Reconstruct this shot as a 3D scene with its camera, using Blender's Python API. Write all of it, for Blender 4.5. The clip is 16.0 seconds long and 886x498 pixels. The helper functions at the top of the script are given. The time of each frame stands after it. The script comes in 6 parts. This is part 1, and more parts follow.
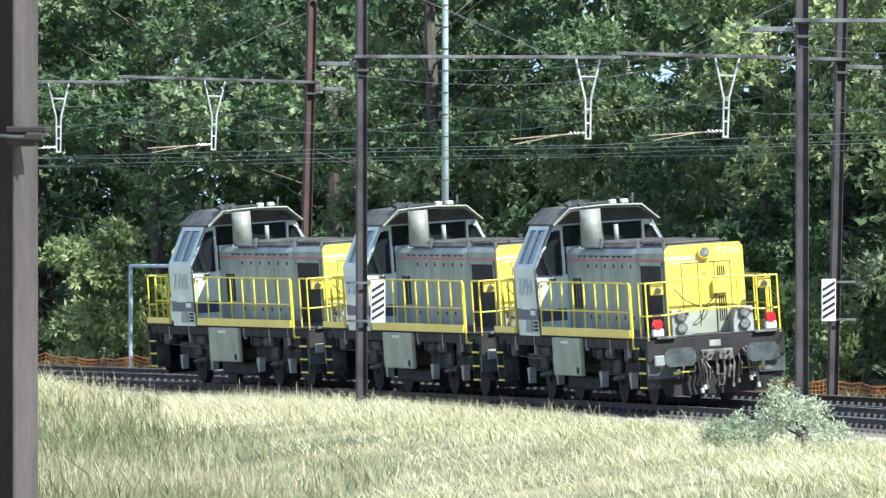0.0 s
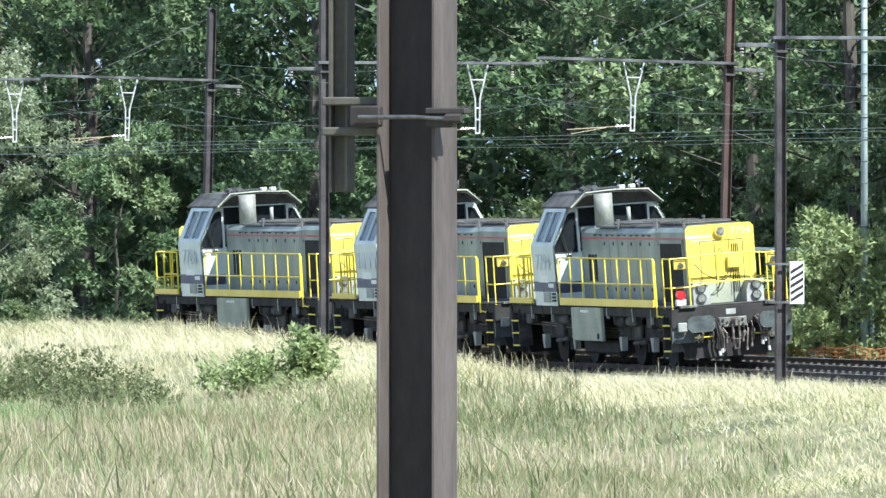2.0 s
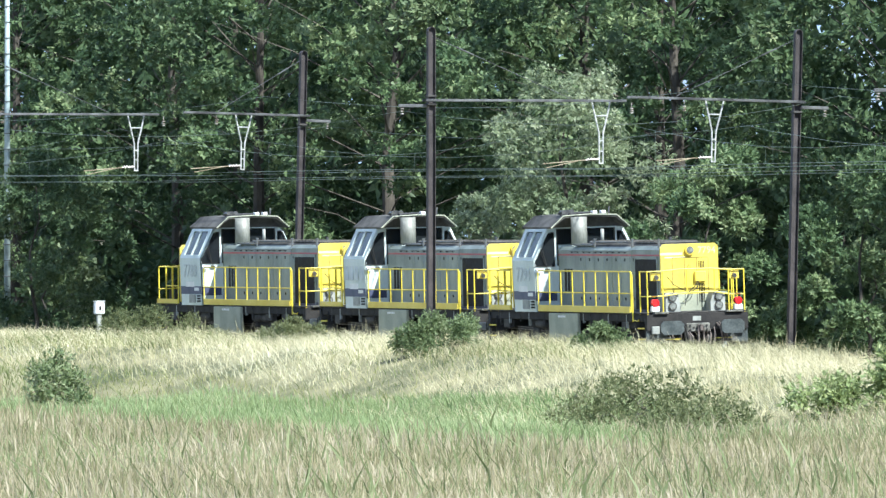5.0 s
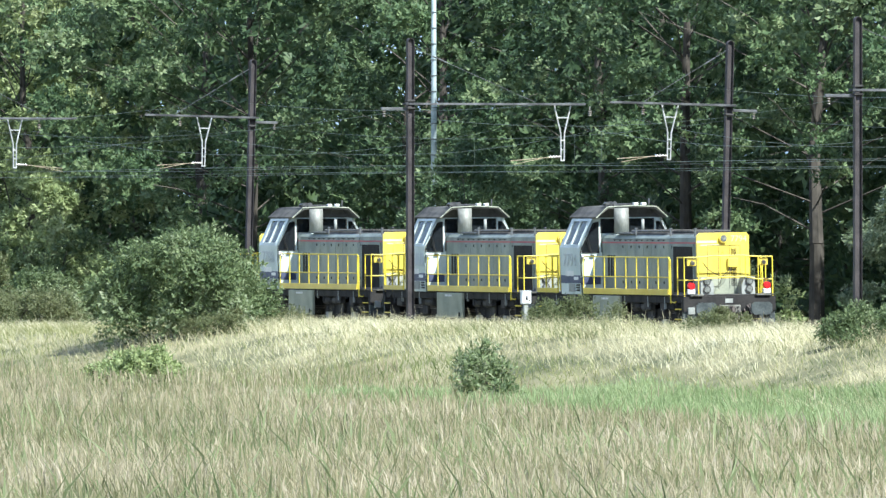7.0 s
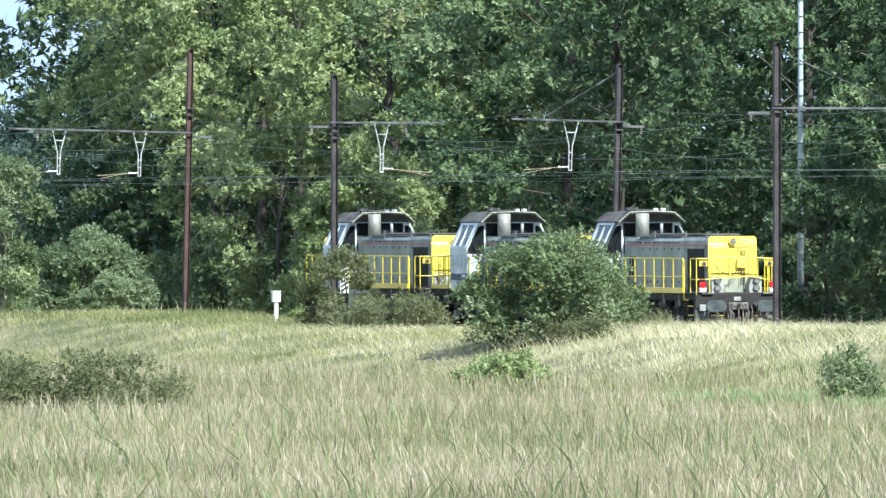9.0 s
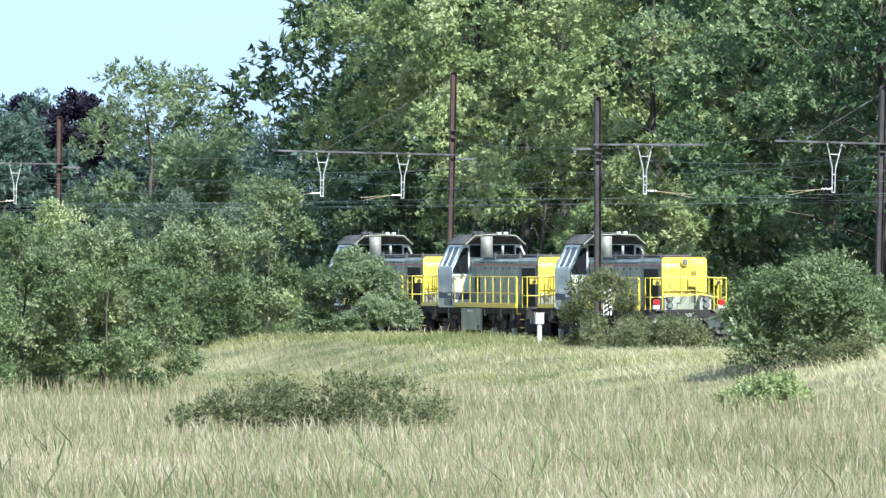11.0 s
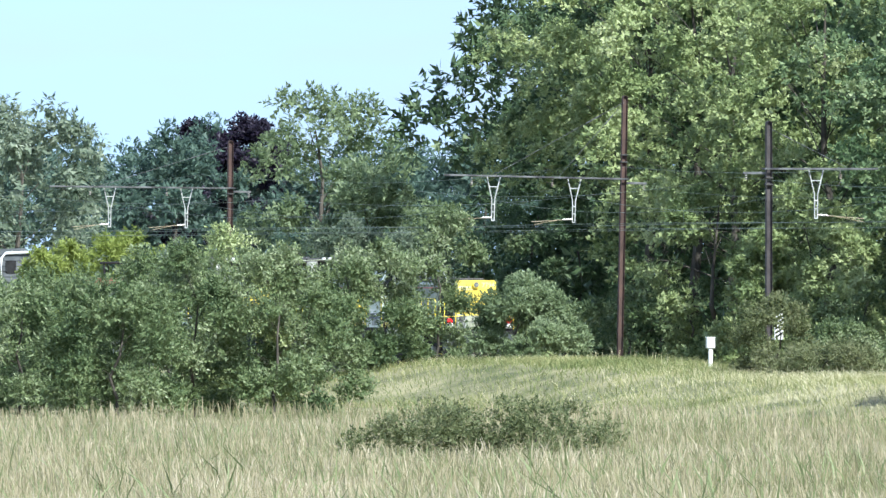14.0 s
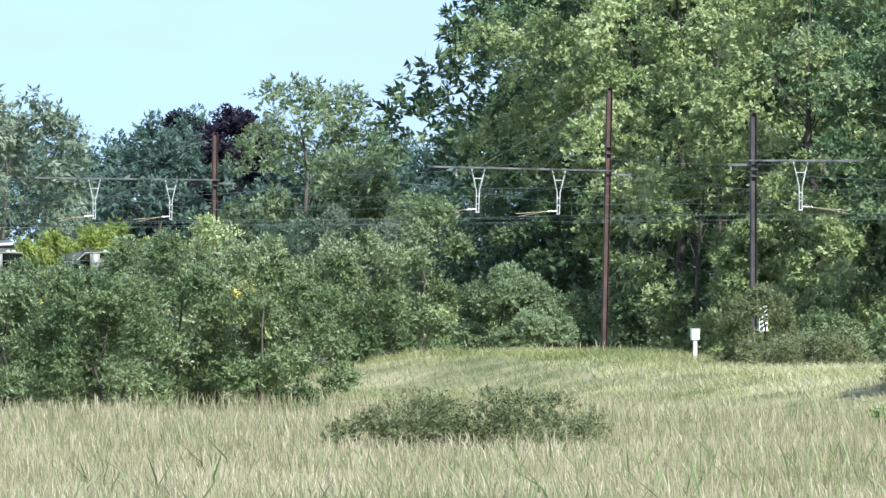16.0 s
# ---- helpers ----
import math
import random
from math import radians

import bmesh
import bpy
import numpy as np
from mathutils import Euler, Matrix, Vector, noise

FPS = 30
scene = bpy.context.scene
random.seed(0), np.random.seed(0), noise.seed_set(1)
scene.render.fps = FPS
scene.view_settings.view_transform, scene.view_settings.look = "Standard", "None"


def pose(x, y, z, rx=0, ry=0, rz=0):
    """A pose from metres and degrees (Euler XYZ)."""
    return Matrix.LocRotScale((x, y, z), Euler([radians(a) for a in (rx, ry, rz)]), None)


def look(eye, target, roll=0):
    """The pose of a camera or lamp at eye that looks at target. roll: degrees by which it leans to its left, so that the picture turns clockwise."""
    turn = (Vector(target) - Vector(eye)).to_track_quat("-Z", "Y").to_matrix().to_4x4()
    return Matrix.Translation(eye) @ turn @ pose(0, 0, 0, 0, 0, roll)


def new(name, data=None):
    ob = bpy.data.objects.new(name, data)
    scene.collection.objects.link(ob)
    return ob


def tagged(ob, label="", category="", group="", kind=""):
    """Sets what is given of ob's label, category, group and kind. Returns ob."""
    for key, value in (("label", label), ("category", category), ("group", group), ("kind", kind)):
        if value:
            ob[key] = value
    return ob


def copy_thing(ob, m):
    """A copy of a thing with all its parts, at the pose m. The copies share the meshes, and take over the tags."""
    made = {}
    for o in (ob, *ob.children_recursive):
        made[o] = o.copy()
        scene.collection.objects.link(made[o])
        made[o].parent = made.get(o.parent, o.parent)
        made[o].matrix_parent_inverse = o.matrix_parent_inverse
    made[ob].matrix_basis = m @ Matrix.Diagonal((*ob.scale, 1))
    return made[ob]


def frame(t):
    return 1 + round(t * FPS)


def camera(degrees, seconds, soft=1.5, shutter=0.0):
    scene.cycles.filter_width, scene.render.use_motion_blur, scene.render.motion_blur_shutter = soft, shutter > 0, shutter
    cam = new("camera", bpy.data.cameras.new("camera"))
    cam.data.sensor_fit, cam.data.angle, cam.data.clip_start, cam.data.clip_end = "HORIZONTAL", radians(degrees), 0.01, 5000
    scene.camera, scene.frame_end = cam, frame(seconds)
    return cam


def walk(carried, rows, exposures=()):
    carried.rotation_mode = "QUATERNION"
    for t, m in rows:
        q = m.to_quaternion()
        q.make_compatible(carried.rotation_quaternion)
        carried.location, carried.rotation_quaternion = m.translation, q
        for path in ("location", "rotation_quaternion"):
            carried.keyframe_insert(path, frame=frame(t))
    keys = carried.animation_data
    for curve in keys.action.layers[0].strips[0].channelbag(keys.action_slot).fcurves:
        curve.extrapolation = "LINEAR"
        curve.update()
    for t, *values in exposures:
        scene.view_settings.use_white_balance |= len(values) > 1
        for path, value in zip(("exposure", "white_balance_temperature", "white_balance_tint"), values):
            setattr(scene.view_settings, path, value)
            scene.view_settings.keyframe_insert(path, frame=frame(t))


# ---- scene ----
# The eye stands still above a reed field and turns to the left after the train.
EYE = (0.0, 0.0, 3.816)
TURNS = [(0, 0.0, -0.134), (0.5, 0.446, -0.128), (1, 0.925, -0.143), (1.5, 1.412, -0.194), (2, 1.877, -0.218), (2.4, 2.260, -0.113), (2.5, 2.342, -0.095), (2.7, 2.530, -0.088), (3, 2.817, -0.083), (3.2, 2.984, -0.089),
         (5.3, 4.792, -0.134), (5.5, 4.993, -0.146), (6, 5.512, -0.160), (6.5, 5.993, -0.165), (7, 6.415, -0.167), (7.5, 6.832, -0.169), (8, 7.269, -0.159), (8.5, 7.696, -0.148), (9, 8.058, -0.148), (9.5, 8.381, -0.141), (10, 8.689, -0.145), (10.2, 8.814, -0.138),
         (11.2, 9.315, -0.02), (12.3, 9.627, 0.098), (12.5, 9.698, 0.102), (13, 9.847, 0.097), (13.5, 9.951, 0.078), (14, 10.004, 0.059), (14.5, 10.021, 0.051), (15, 10.019, 0.048), (15.5, 9.979, 0.040), (16, 9.935, 0.022)]


def sight(turn, rise):
    a, b = radians(turn), radians(rise)
    return look(EYE, (EYE[0] - 300 * math.sin(a) * math.cos(b), EYE[1] + 300 * math.cos(a) * math.cos(b), EYE[2] + 300 * math.sin(b)))


cam = camera(3.9685, 16.0, soft=1.42)
walk(cam, [(t, sight(a, b)) for t, a, b in TURNS], exposures=[(0, 1.07), (3.2, 1.16), (6, 1.0), (7.5, 1.0), (9, 1.06), (12, 1.03), (16, 1.0)])

# ---- light ----
SUN = Vector((0.485, -0.475, 0.73)).normalized()
world = bpy.data.worlds.new("sky")
scene.world = world
world.use_nodes = True
wn = world.node_tree
sky = wn.nodes.new("ShaderNodeTexSky")
sky.sky_type, sky.sun_disc = "NISHITA", False
sky.sun_elevation = math.asin(SUN.z)
sky.sun_rotation = math.atan2(SUN.x, SUN.y)
sky.air_density, sky.dust_density, sky.ozone_density = 1.0, 0.25, 2.5
way = wn.nodes.new("ShaderNodeTexCoord")
lift = wn.nodes.new("ShaderNodeVectorMath")   # the haze near the skyline is thin: the sky is blue right down to the trees
lift.operation = "ADD"
lift.inputs[1].default_value = (0, 0, 0.2)
wn.links.new(way.outputs["Generated"], lift.inputs[0])
wn.links.new(lift.outputs[0], sky.inputs["Vector"])
wisp = wn.nodes.new("ShaderNodeTexNoise")   # thin high cloud
wisp.inputs["Scale"].default_value, wisp.inputs["Detail"].default_value = 1.0, 5
thin = wn.nodes.new("ShaderNodeMapping")
thin.inputs["Scale"].default_value = (28, 28, 110)
wn.links.new(way.outputs["Generated"], thin.inputs[0])
wn.links.new(thin.outputs[0], wisp.inputs["Vector"])
veil = wn.nodes.new("ShaderNodeMapRange")
veil.inputs["From Min"].default_value, veil.inputs["From Max"].default_value = 0.35, 0.75
veil.inputs["To Min"].default_value, veil.inputs["To Max"].default_value = 0.38, 0.75
wn.links.new(wisp.outputs["Fac"], veil.inputs["Value"])
blend = wn.nodes.new("ShaderNodeMix")
blend.data_type = "RGBA"
wn.links.new(veil.outputs[0], blend.inputs["Factor"])
wn.links.new(sky.outputs[0], blend.inputs["A"])
blend.inputs["B"].default_value = (2.5, 2.68, 3.4, 1)
wn.links.new(blend.outputs["Result"], wn.nodes["Background"].inputs[0])
wn.nodes["Background"].inputs[1].default_value = 0.15
sun_data = bpy.data.lights.new("sun", "SUN")
sun_data.energy, sun_data.angle, sun_data.color = 4.65, radians(0.55), (1.0, 0.965, 0.91)
sun_ob = new("sun", sun_data)
sun_ob.matrix_world = look(SUN * 100, (0, 0, 0))
scene.view_settings.use_white_balance = True
scene.view_settings.white_balance_temperature, scene.view_settings.white_balance_tint = 6020, 2

# ---- materials ----


def material(name, dark, light, scale=3.0, rough=0.7, metal=0.0, bump=0.15, fine=40.0, coat=0.0, low=0.35, high=0.65, stretch=(1, 1, 1)):
    """A surface with broad stains, fine grain and slight relief, in the thing's own space."""
    m = bpy.data.materials.new(name)
    m.use_nodes = True
    n, l = m.node_tree.nodes, m.node_tree.links
    b = n["Principled BSDF"]
    b.inputs["Roughness"].default_value, b.inputs["Metallic"].default_value = rough, metal
    b.inputs["Coat Weight"].default_value = coat
    co = n.new("ShaderNodeTexCoord")
    mp = n.new("ShaderNodeMapping")
    mp.inputs["Scale"].default_value = stretch
    l.new(co.outputs["Object"], mp.inputs[0])
    broad, grain = n.new("ShaderNodeTexNoise"), n.new("ShaderNodeTexNoise")
    broad.inputs["Scale"].default_value, broad.inputs["Detail"].default_value = scale, 6
    grain.inputs["Scale"].default_value, grain.inputs["Detail"].default_value = fine, 4
    for t in (broad, grain):
        l.new(mp.outputs[0], t.inputs["Vector"])
    add = n.new("ShaderNodeMath")
    add.operation = "MULTIPLY_ADD"
    add.inputs[1].default_value = 0.35
    l.new(grain.outputs["Fac"], add.inputs[0])
    l.new(broad.outputs["Fac"], add.inputs[2])
    ramp = n.new("ShaderNodeValToRGB")
    e = ramp.color_ramp.elements
    e[0].position, e[0].color = low + 0.17, (*dark, 1)
    e[1].position, e[1].color = high + 0.17, (*light, 1)
    l.new(add.outputs[0], ramp.inputs[0])
    l.new(ramp.outputs[0], b.inputs["Base Color"])
    if bump:
        bp = n.new("ShaderNodeBump")
        bp.inputs["Strength"].default_value, bp.inputs["Distance"].default_value = bump, 0.02
        l.new(add.outputs[0], bp.inputs["Height"])
        l.new(bp.outputs[0], b.inputs["Normal"])
    return m


def leafage(name, stops, through_light=0.47, rough=0.55, patch=0.35, own=0.55):
    """Leaves or blades: each island takes its own shade, and some light passes through."""
    m = bpy.data.materials.new(name)
    m.use_nodes = True
    n, l = m.node_tree.nodes, m.node_tree.links
    b = n["Principled BSDF"]
    b.inputs["Roughness"].default_value = rough
    b.inputs["Specular IOR Level"].default_value = 0.35
    g = n.new("ShaderNodeNewGeometry")
    big = n.new("ShaderNodeTexNoise")
    big.inputs["Scale"].default_value, big.inputs["Detail"].default_value = patch, 4
    l.new(g.outputs["Position"], big.inputs["Vector"])
    mix = n.new("ShaderNodeMath")
    mix.operation = "MULTIPLY_ADD"
    mix.inputs[1].default_value = own
    l.new(g.outputs["Random Per Island"], mix.inputs[0])
    sub = n.new("ShaderNodeMath")
    sub.operation = "MULTIPLY_ADD"
    sub.inputs[1].default_value, sub.inputs[2].default_value = 1.4 + (0.55 - own) * 2, -0.48 - (0.55 - own) * 0.5
    l.new(big.outputs["Fac"], sub.inputs[0])
    l.new(sub.outputs[0], mix.inputs[2])
    ramp = n.new("ShaderNodeValToRGB")
    e = ramp.color_ramp.elements
    while len(e) < len(stops):
        e.new(0.5)
    for i, c in enumerate(stops):
        e[i].position, e[i].color = i / (len(stops) - 1), (*c, 1)
    l.new(mix.outputs[0], ramp.inputs[0])
    l.new(ramp.outputs[0], b.inputs["Base Color"])
    tr = n.new("ShaderNodeBsdfTranslucent")
    l.new(ramp.outputs[0], tr.inputs[0])
    ms = n.new("ShaderNodeMixShader")
    ms.inputs[0].default_value = through_light
    l.new(b.outputs[0], ms.inputs[1])
    l.new(tr.outputs[0], ms.inputs[2])
    l.new(ms.outputs[0], n["Material Output"].inputs[0])
    return m


def glass(name, tint, rough=0.08):
    m = bpy.data.materials.new(name)
    m.use_nodes = True
    b = m.node_tree.nodes["Principled BSDF"]
    b.inputs["Base Color"].default_value, b.inputs["Roughness"].default_value = (*tint, 1), rough
    b.inputs["Transmission Weight"].default_value, b.inputs["IOR"].default_value = 0.6, 1.3
    return m


STEEL = material("weathered mast steel", (0.035, 0.031, 0.033), (0.1, 0.086, 0.088), 1.2, 0.65, 0.35, 0.2, 25)
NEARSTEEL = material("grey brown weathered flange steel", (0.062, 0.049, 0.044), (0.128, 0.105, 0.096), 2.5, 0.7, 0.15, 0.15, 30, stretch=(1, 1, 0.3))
# the web's tone carries the shade of its recess; the clamps are dark too
NEARDARK = material("dark brown weathered steel, web shade and clamps", (0.022, 0.018, 0.017), (0.055, 0.046, 0.043), 1.5, 0.7, 0.2, 0.15, 25, stretch=(1, 1, 0.3))
RUST = material("rusty mast steel", (0.05, 0.032, 0.028), (0.12, 0.07, 0.058), 1.0, 0.75, 0.2, 0.25, 25)
GALV = material("galvanised steel", (0.1, 0.1, 0.104), (0.26, 0.262, 0.265), 2.0, 0.4, 0.6, 0.1, 30)
WHITEMETAL = material("pale galvanised bracket", (0.38, 0.39, 0.39), (0.62, 0.62, 0.61), 3.0, 0.45, 0.2, 0.08, 30)
BRONZE = material("dull bronze arm", (0.3, 0.24, 0.16), (0.5, 0.42, 0.3), 3.0, 0.5, 0.4, 0.08, 30)
WIRE = material("weathered copper wire", (0.13, 0.17, 0.15), (0.26, 0.31, 0.27), 2.0, 0.5, 0.5, 0.0, 30)
PORCELAIN = material("brown and white porcelain", (0.16, 0.11, 0.09), (0.5, 0.46, 0.43), 9.0, 0.25, 0.0, 0.0, 30)
YELLOW = material("yellow locomotive paint", (0.77, 0.585, 0.085), (0.85, 0.675, 0.13), 1.6, 0.38, 0, 0.03, 18, 0.2)
RAILYELLOW = material("worn yellow handrail paint", (0.66, 0.52, 0.04), (0.88, 0.72, 0.08), 4.0, 0.45, 0, 0.03, 40)
HOODGREY = material("dusty blue grey hood paint", (0.195, 0.232, 0.216), (0.325, 0.368, 0.34), 1.3, 0.5, 0, 0.04, 22, 0.1, stretch=(1, 1, 0.35))
CABGREY = material("light blue grey cab paint", (0.58, 0.66, 0.65), (0.73, 0.79, 0.775), 1.2, 0.42, 0, 0.03, 22, 0.15, stretch=(1, 1, 0.4))
OLIVESTEEL = material("weathered olive grey steel", (0.07, 0.065, 0.052), (0.14, 0.13, 0.105), 1.5, 0.75, 0.2, 0.2, 25)
NAVY = material("dark blue stripe paint", (0.05, 0.06, 0.12), (0.09, 0.1, 0.17), 2.0, 0.45, 0, 0.02, 25)
REDLINE = material("faded red line paint", (0.42, 0.08, 0.1), (0.52, 0.14, 0.15), 2.0, 0.5, 0, 0.0, 25)
ROOFDIRT = material("sooty grey roof", (0.036, 0.034, 0.032), (0.12, 0.115, 0.107), 1.6, 0.8, 0, 0.12, 14)
DARK = material("grimy black underframe", (0.009, 0.009, 0.01), (0.034, 0.031, 0.03), 2.2, 0.8, 0.1, 0.25, 18)
BUFFERGREY = material("worn slate grey buffer steel", (0.05, 0.062, 0.064), (0.12, 0.137, 0.138), 2.5, 0.5, 0.3, 0.08, 20)
OLIVEPLATE = material("scuffed olive grey plate", (0.075, 0.075, 0.066), (0.22, 0.215, 0.19), 5.0, 0.65, 0.15, 0.1, 25)
HOSE = material("rust-stained hoses and pipes", (0.06, 0.05, 0.046), (0.24, 0.2, 0.18), 7.0, 0.6, 0.2, 0.1, 30)
GRIME = material("dusty dark grey steel", (0.022, 0.021, 0.022), (0.08, 0.076, 0.072), 2.5, 0.75, 0.1, 0.2, 20)
TANKGREY = material("grey green tank paint", (0.27, 0.29, 0.225), (0.4, 0.415, 0.32), 1.4, 0.6, 0, 0.06, 20)
PALEBOX = material("pale grey axle cover", (0.25, 0.265, 0.25), (0.39, 0.4, 0.375), 3.0, 0.6, 0, 0.05, 25)
STACKMET = material("heat stained pale stack", (0.2, 0.205, 0.185), (0.37, 0.37, 0.335), 1.5, 0.5, 0.1, 0.05, 18, stretch=(1, 1, 0.5))
VENT = material("black louvre opening", (0.008, 0.008, 0.009), (0.025, 0.025, 0.027), 5.0, 0.85, 0, 0.1, 30)
RUBBER = material("black rubber", (0.012, 0.012, 0.012), (0.035, 0.033, 0.03), 6.0, 0.8, 0, 0.1, 30)
WHITEPAINT = material("white enamel", (0.74, 0.74, 0.73), (0.84, 0.84, 0.83), 3.0, 0.4, 0, 0.03, 25)
SIGNBLACK = material("black sign paint", (0.012, 0.012, 0.014), (0.03, 0.03, 0.032), 4.0, 0.5, 0, 0, 30)
REDLAMP = material("red lamp plastic", (0.75, 0.015, 0.02), (0.85, 0.03, 0.035), 6.0, 0.25, 0, 0, 30)
LAMPGLASS = material("dusty headlight glass", (0.12, 0.13, 0.12), (0.32, 0.33, 0.31), 12.0, 0.12, 0.2, 0, 30)
DARKGLASS = glass("dark door window", (0.02, 0.024, 0.028), 0.06)
DARKGLASS.node_tree.nodes["Principled BSDF"].inputs["Transmission Weight"].default_value = 0.25
WINDOW = glass("tinted cab window", (0.24, 0.3, 0.32), 0.05)
RAILSTEEL = material("brown rail side steel", (0.035, 0.026, 0.022), (0.08, 0.058, 0.048), 3.0, 0.7, 0.4, 0.1, 30)
RAILTOP = material("polished rail head", (0.4, 0.4, 0.4), (0.55, 0.55, 0.54), 3.0, 0.25, 0.9, 0.0, 30)
SLEEPER = material("stained concrete sleeper", (0.07, 0.062, 0.055), (0.14, 0.125, 0.11), 2.0, 0.85, 0, 0.2, 22)
BALLAST = material("grey brown ballast", (0.045, 0.04, 0.036), (0.24, 0.215, 0.19), 9.0, 0.9, 0, 0.9, 22, low=0.3, high=0.7)
STONE = material("broken ballast stone", (0.16, 0.145, 0.13), (0.5, 0.46, 0.42), 1.5, 0.9, 0, 0.3, 20)
SOIL = material("dry grassy soil", (0.075, 0.085, 0.035), (0.3, 0.27, 0.15), 0.25, 0.95, 0, 0.5, 3.0)
ORANGE = material("orange plastic netting", (0.62, 0.16, 0.05), (0.8, 0.28, 0.1), 2.0, 0.6, 0, 0, 20)
PIPEBLUE = material("blue grey painted pipe", (0.36, 0.46, 0.52), (0.52, 0.62, 0.66), 2.0, 0.45, 0.1, 0.03, 20)
CABINET = material("pale grey cabinet sheet", (0.72, 0.745, 0.77), (0.82, 0.835, 0.85), 1.0, 0.5, 0, 0.03, 12)
POLEGREEN = material("pale green grey pole paint", (0.33, 0.41, 0.42), (0.48, 0.56, 0.57), 1.5, 0.5, 0.1, 0.03, 20)
BARK = material("grey brown bark", (0.035, 0.03, 0.024), (0.11, 0.095, 0.08), 2.5, 0.9, 0, 0.6, 14, stretch=(1, 1, 0.25))
SLATE = material("dark grey cladding", (0.085, 0.095, 0.105), (0.16, 0.17, 0.18), 1.5, 0.7, 0, 0.1, 15)
CLAY = material("weathered clay red sheet", (0.2, 0.08, 0.055), (0.3, 0.14, 0.1), 2.0, 0.8, 0, 0.1, 12)
LEAF = leafage("broad green leaves", [(0.045, 0.087, 0.042), (0.095, 0.157, 0.073), (0.19, 0.262, 0.123), (0.41, 0.465, 0.26)], 0.32, own=0.4)
# a darker copy of the wood's green, with its shade put into the colour
LEAFSHADE = leafage("green leaves darkened for the wood's shade", [(0.03, 0.058, 0.03), (0.06, 0.105, 0.05), (0.11, 0.165, 0.075), (0.24, 0.29, 0.15)], 0.25, own=0.4)
LEAFLIGHT = leafage("light green leaves", [(0.105, 0.155, 0.065), (0.225, 0.29, 0.12), (0.37, 0.43, 0.2), (0.56, 0.6, 0.35)], 0.33, own=0.4)
LEAFSILVER = leafage("silver willow leaves", [(0.065, 0.1, 0.065), (0.14, 0.19, 0.13), (0.26, 0.31, 0.22), (0.46, 0.51, 0.41)])
LEAFBUSH = leafage("dark hedge leaves", [(0.048, 0.085, 0.038), (0.11, 0.16, 0.068), (0.21, 0.265, 0.125), (0.44, 0.48, 0.32)], 0.33, own=0.45)
LEAFPURPLE = leafage("purple beech leaves", [(0.012, 0.01, 0.02), (0.021, 0.015, 0.032), (0.032, 0.022, 0.045)], 0.2)
LEAFPOPLAR = leafage("pale grey green poplar leaves", [(0.08, 0.115, 0.055), (0.15, 0.205, 0.1), (0.25, 0.315, 0.17), (0.4, 0.46, 0.29)])
LEAFPALE = leafage("pale green shrub leaves", [(0.11, 0.15, 0.08), (0.22, 0.28, 0.16), (0.38, 0.43, 0.28), (0.55, 0.6, 0.44)])
LEAFSAGE = leafage("silvery sage green leaves", [(0.18, 0.23, 0.13), (0.34, 0.4, 0.25), (0.52, 0.57, 0.41), (0.68, 0.71, 0.58)], 0.35)
# aerial haze is mixed into this green, which makes it paler and bluer
LEAFHAZE = leafage("distant leaves tinted for haze", [(0.07, 0.115, 0.095), (0.105, 0.165, 0.13), (0.145, 0.215, 0.16)])
LEAFYELLOW = leafage("yellow green young leaves", [(0.17, 0.22, 0.05), (0.28, 0.34, 0.085), (0.37, 0.42, 0.14)])
REED = leafage("drying reed blades", [(0.14, 0.155, 0.065), (0.275, 0.255, 0.14), (0.45, 0.385, 0.265), (0.61, 0.53, 0.41)], 0.3, patch=0.09, own=0.5)
REEDGREEN = leafage("pale green reed leaves", [(0.12, 0.15, 0.065), (0.21, 0.25, 0.115), (0.34, 0.38, 0.2)], 0.35, patch=0.09)
STRAW = leafage("pale dry grass", [(0.3, 0.27, 0.14), (0.58, 0.53, 0.33), (0.76, 0.7, 0.48), (0.86, 0.82, 0.62)], 0.35, patch=0.14, own=0.42)
LUSH = leafage("lush short green grass", [(0.15, 0.225, 0.09), (0.265, 0.345, 0.155), (0.41, 0.475, 0.265)], 0.35, patch=0.1)
LEAFWEED = leafage("brownish green weeds", [(0.07, 0.095, 0.04), (0.14, 0.17, 0.075), (0.23, 0.25, 0.125), (0.36, 0.36, 0.22)])
MEADOW = leafage("green verge grass", [(0.1, 0.14, 0.05), (0.19, 0.23, 0.085), (0.36, 0.36, 0.16), (0.55, 0.5, 0.28)], 0.35, patch=0.14)

# ---- mesh tools ----


def link(name, bm, mat, parent=None, smooth=False):
    me = bpy.data.meshes.new(name)
    bm.to_mesh(me)
    bm.free()
    for m in (mat if isinstance(mat, (list, tuple)) else [mat]):
        me.materials.append(m)
    if smooth:
        for f in me.polygons:
            f.use_smooth = True
    ob = new(name, me)
    if parent is not None:
        ob.parent = parent
    return ob


def part(name, bm, mat, parent, label="", smooth=False):
    ob = link(name, bm, mat, parent, smooth)
    return tagged(ob, label)


def empty(name, label, category, group="", m=None):
    ob = new(name)
    ob.empty_display_size = 0.2
    if m is not None:
        ob.matrix_basis = m
    return tagged(ob, label, category, group)


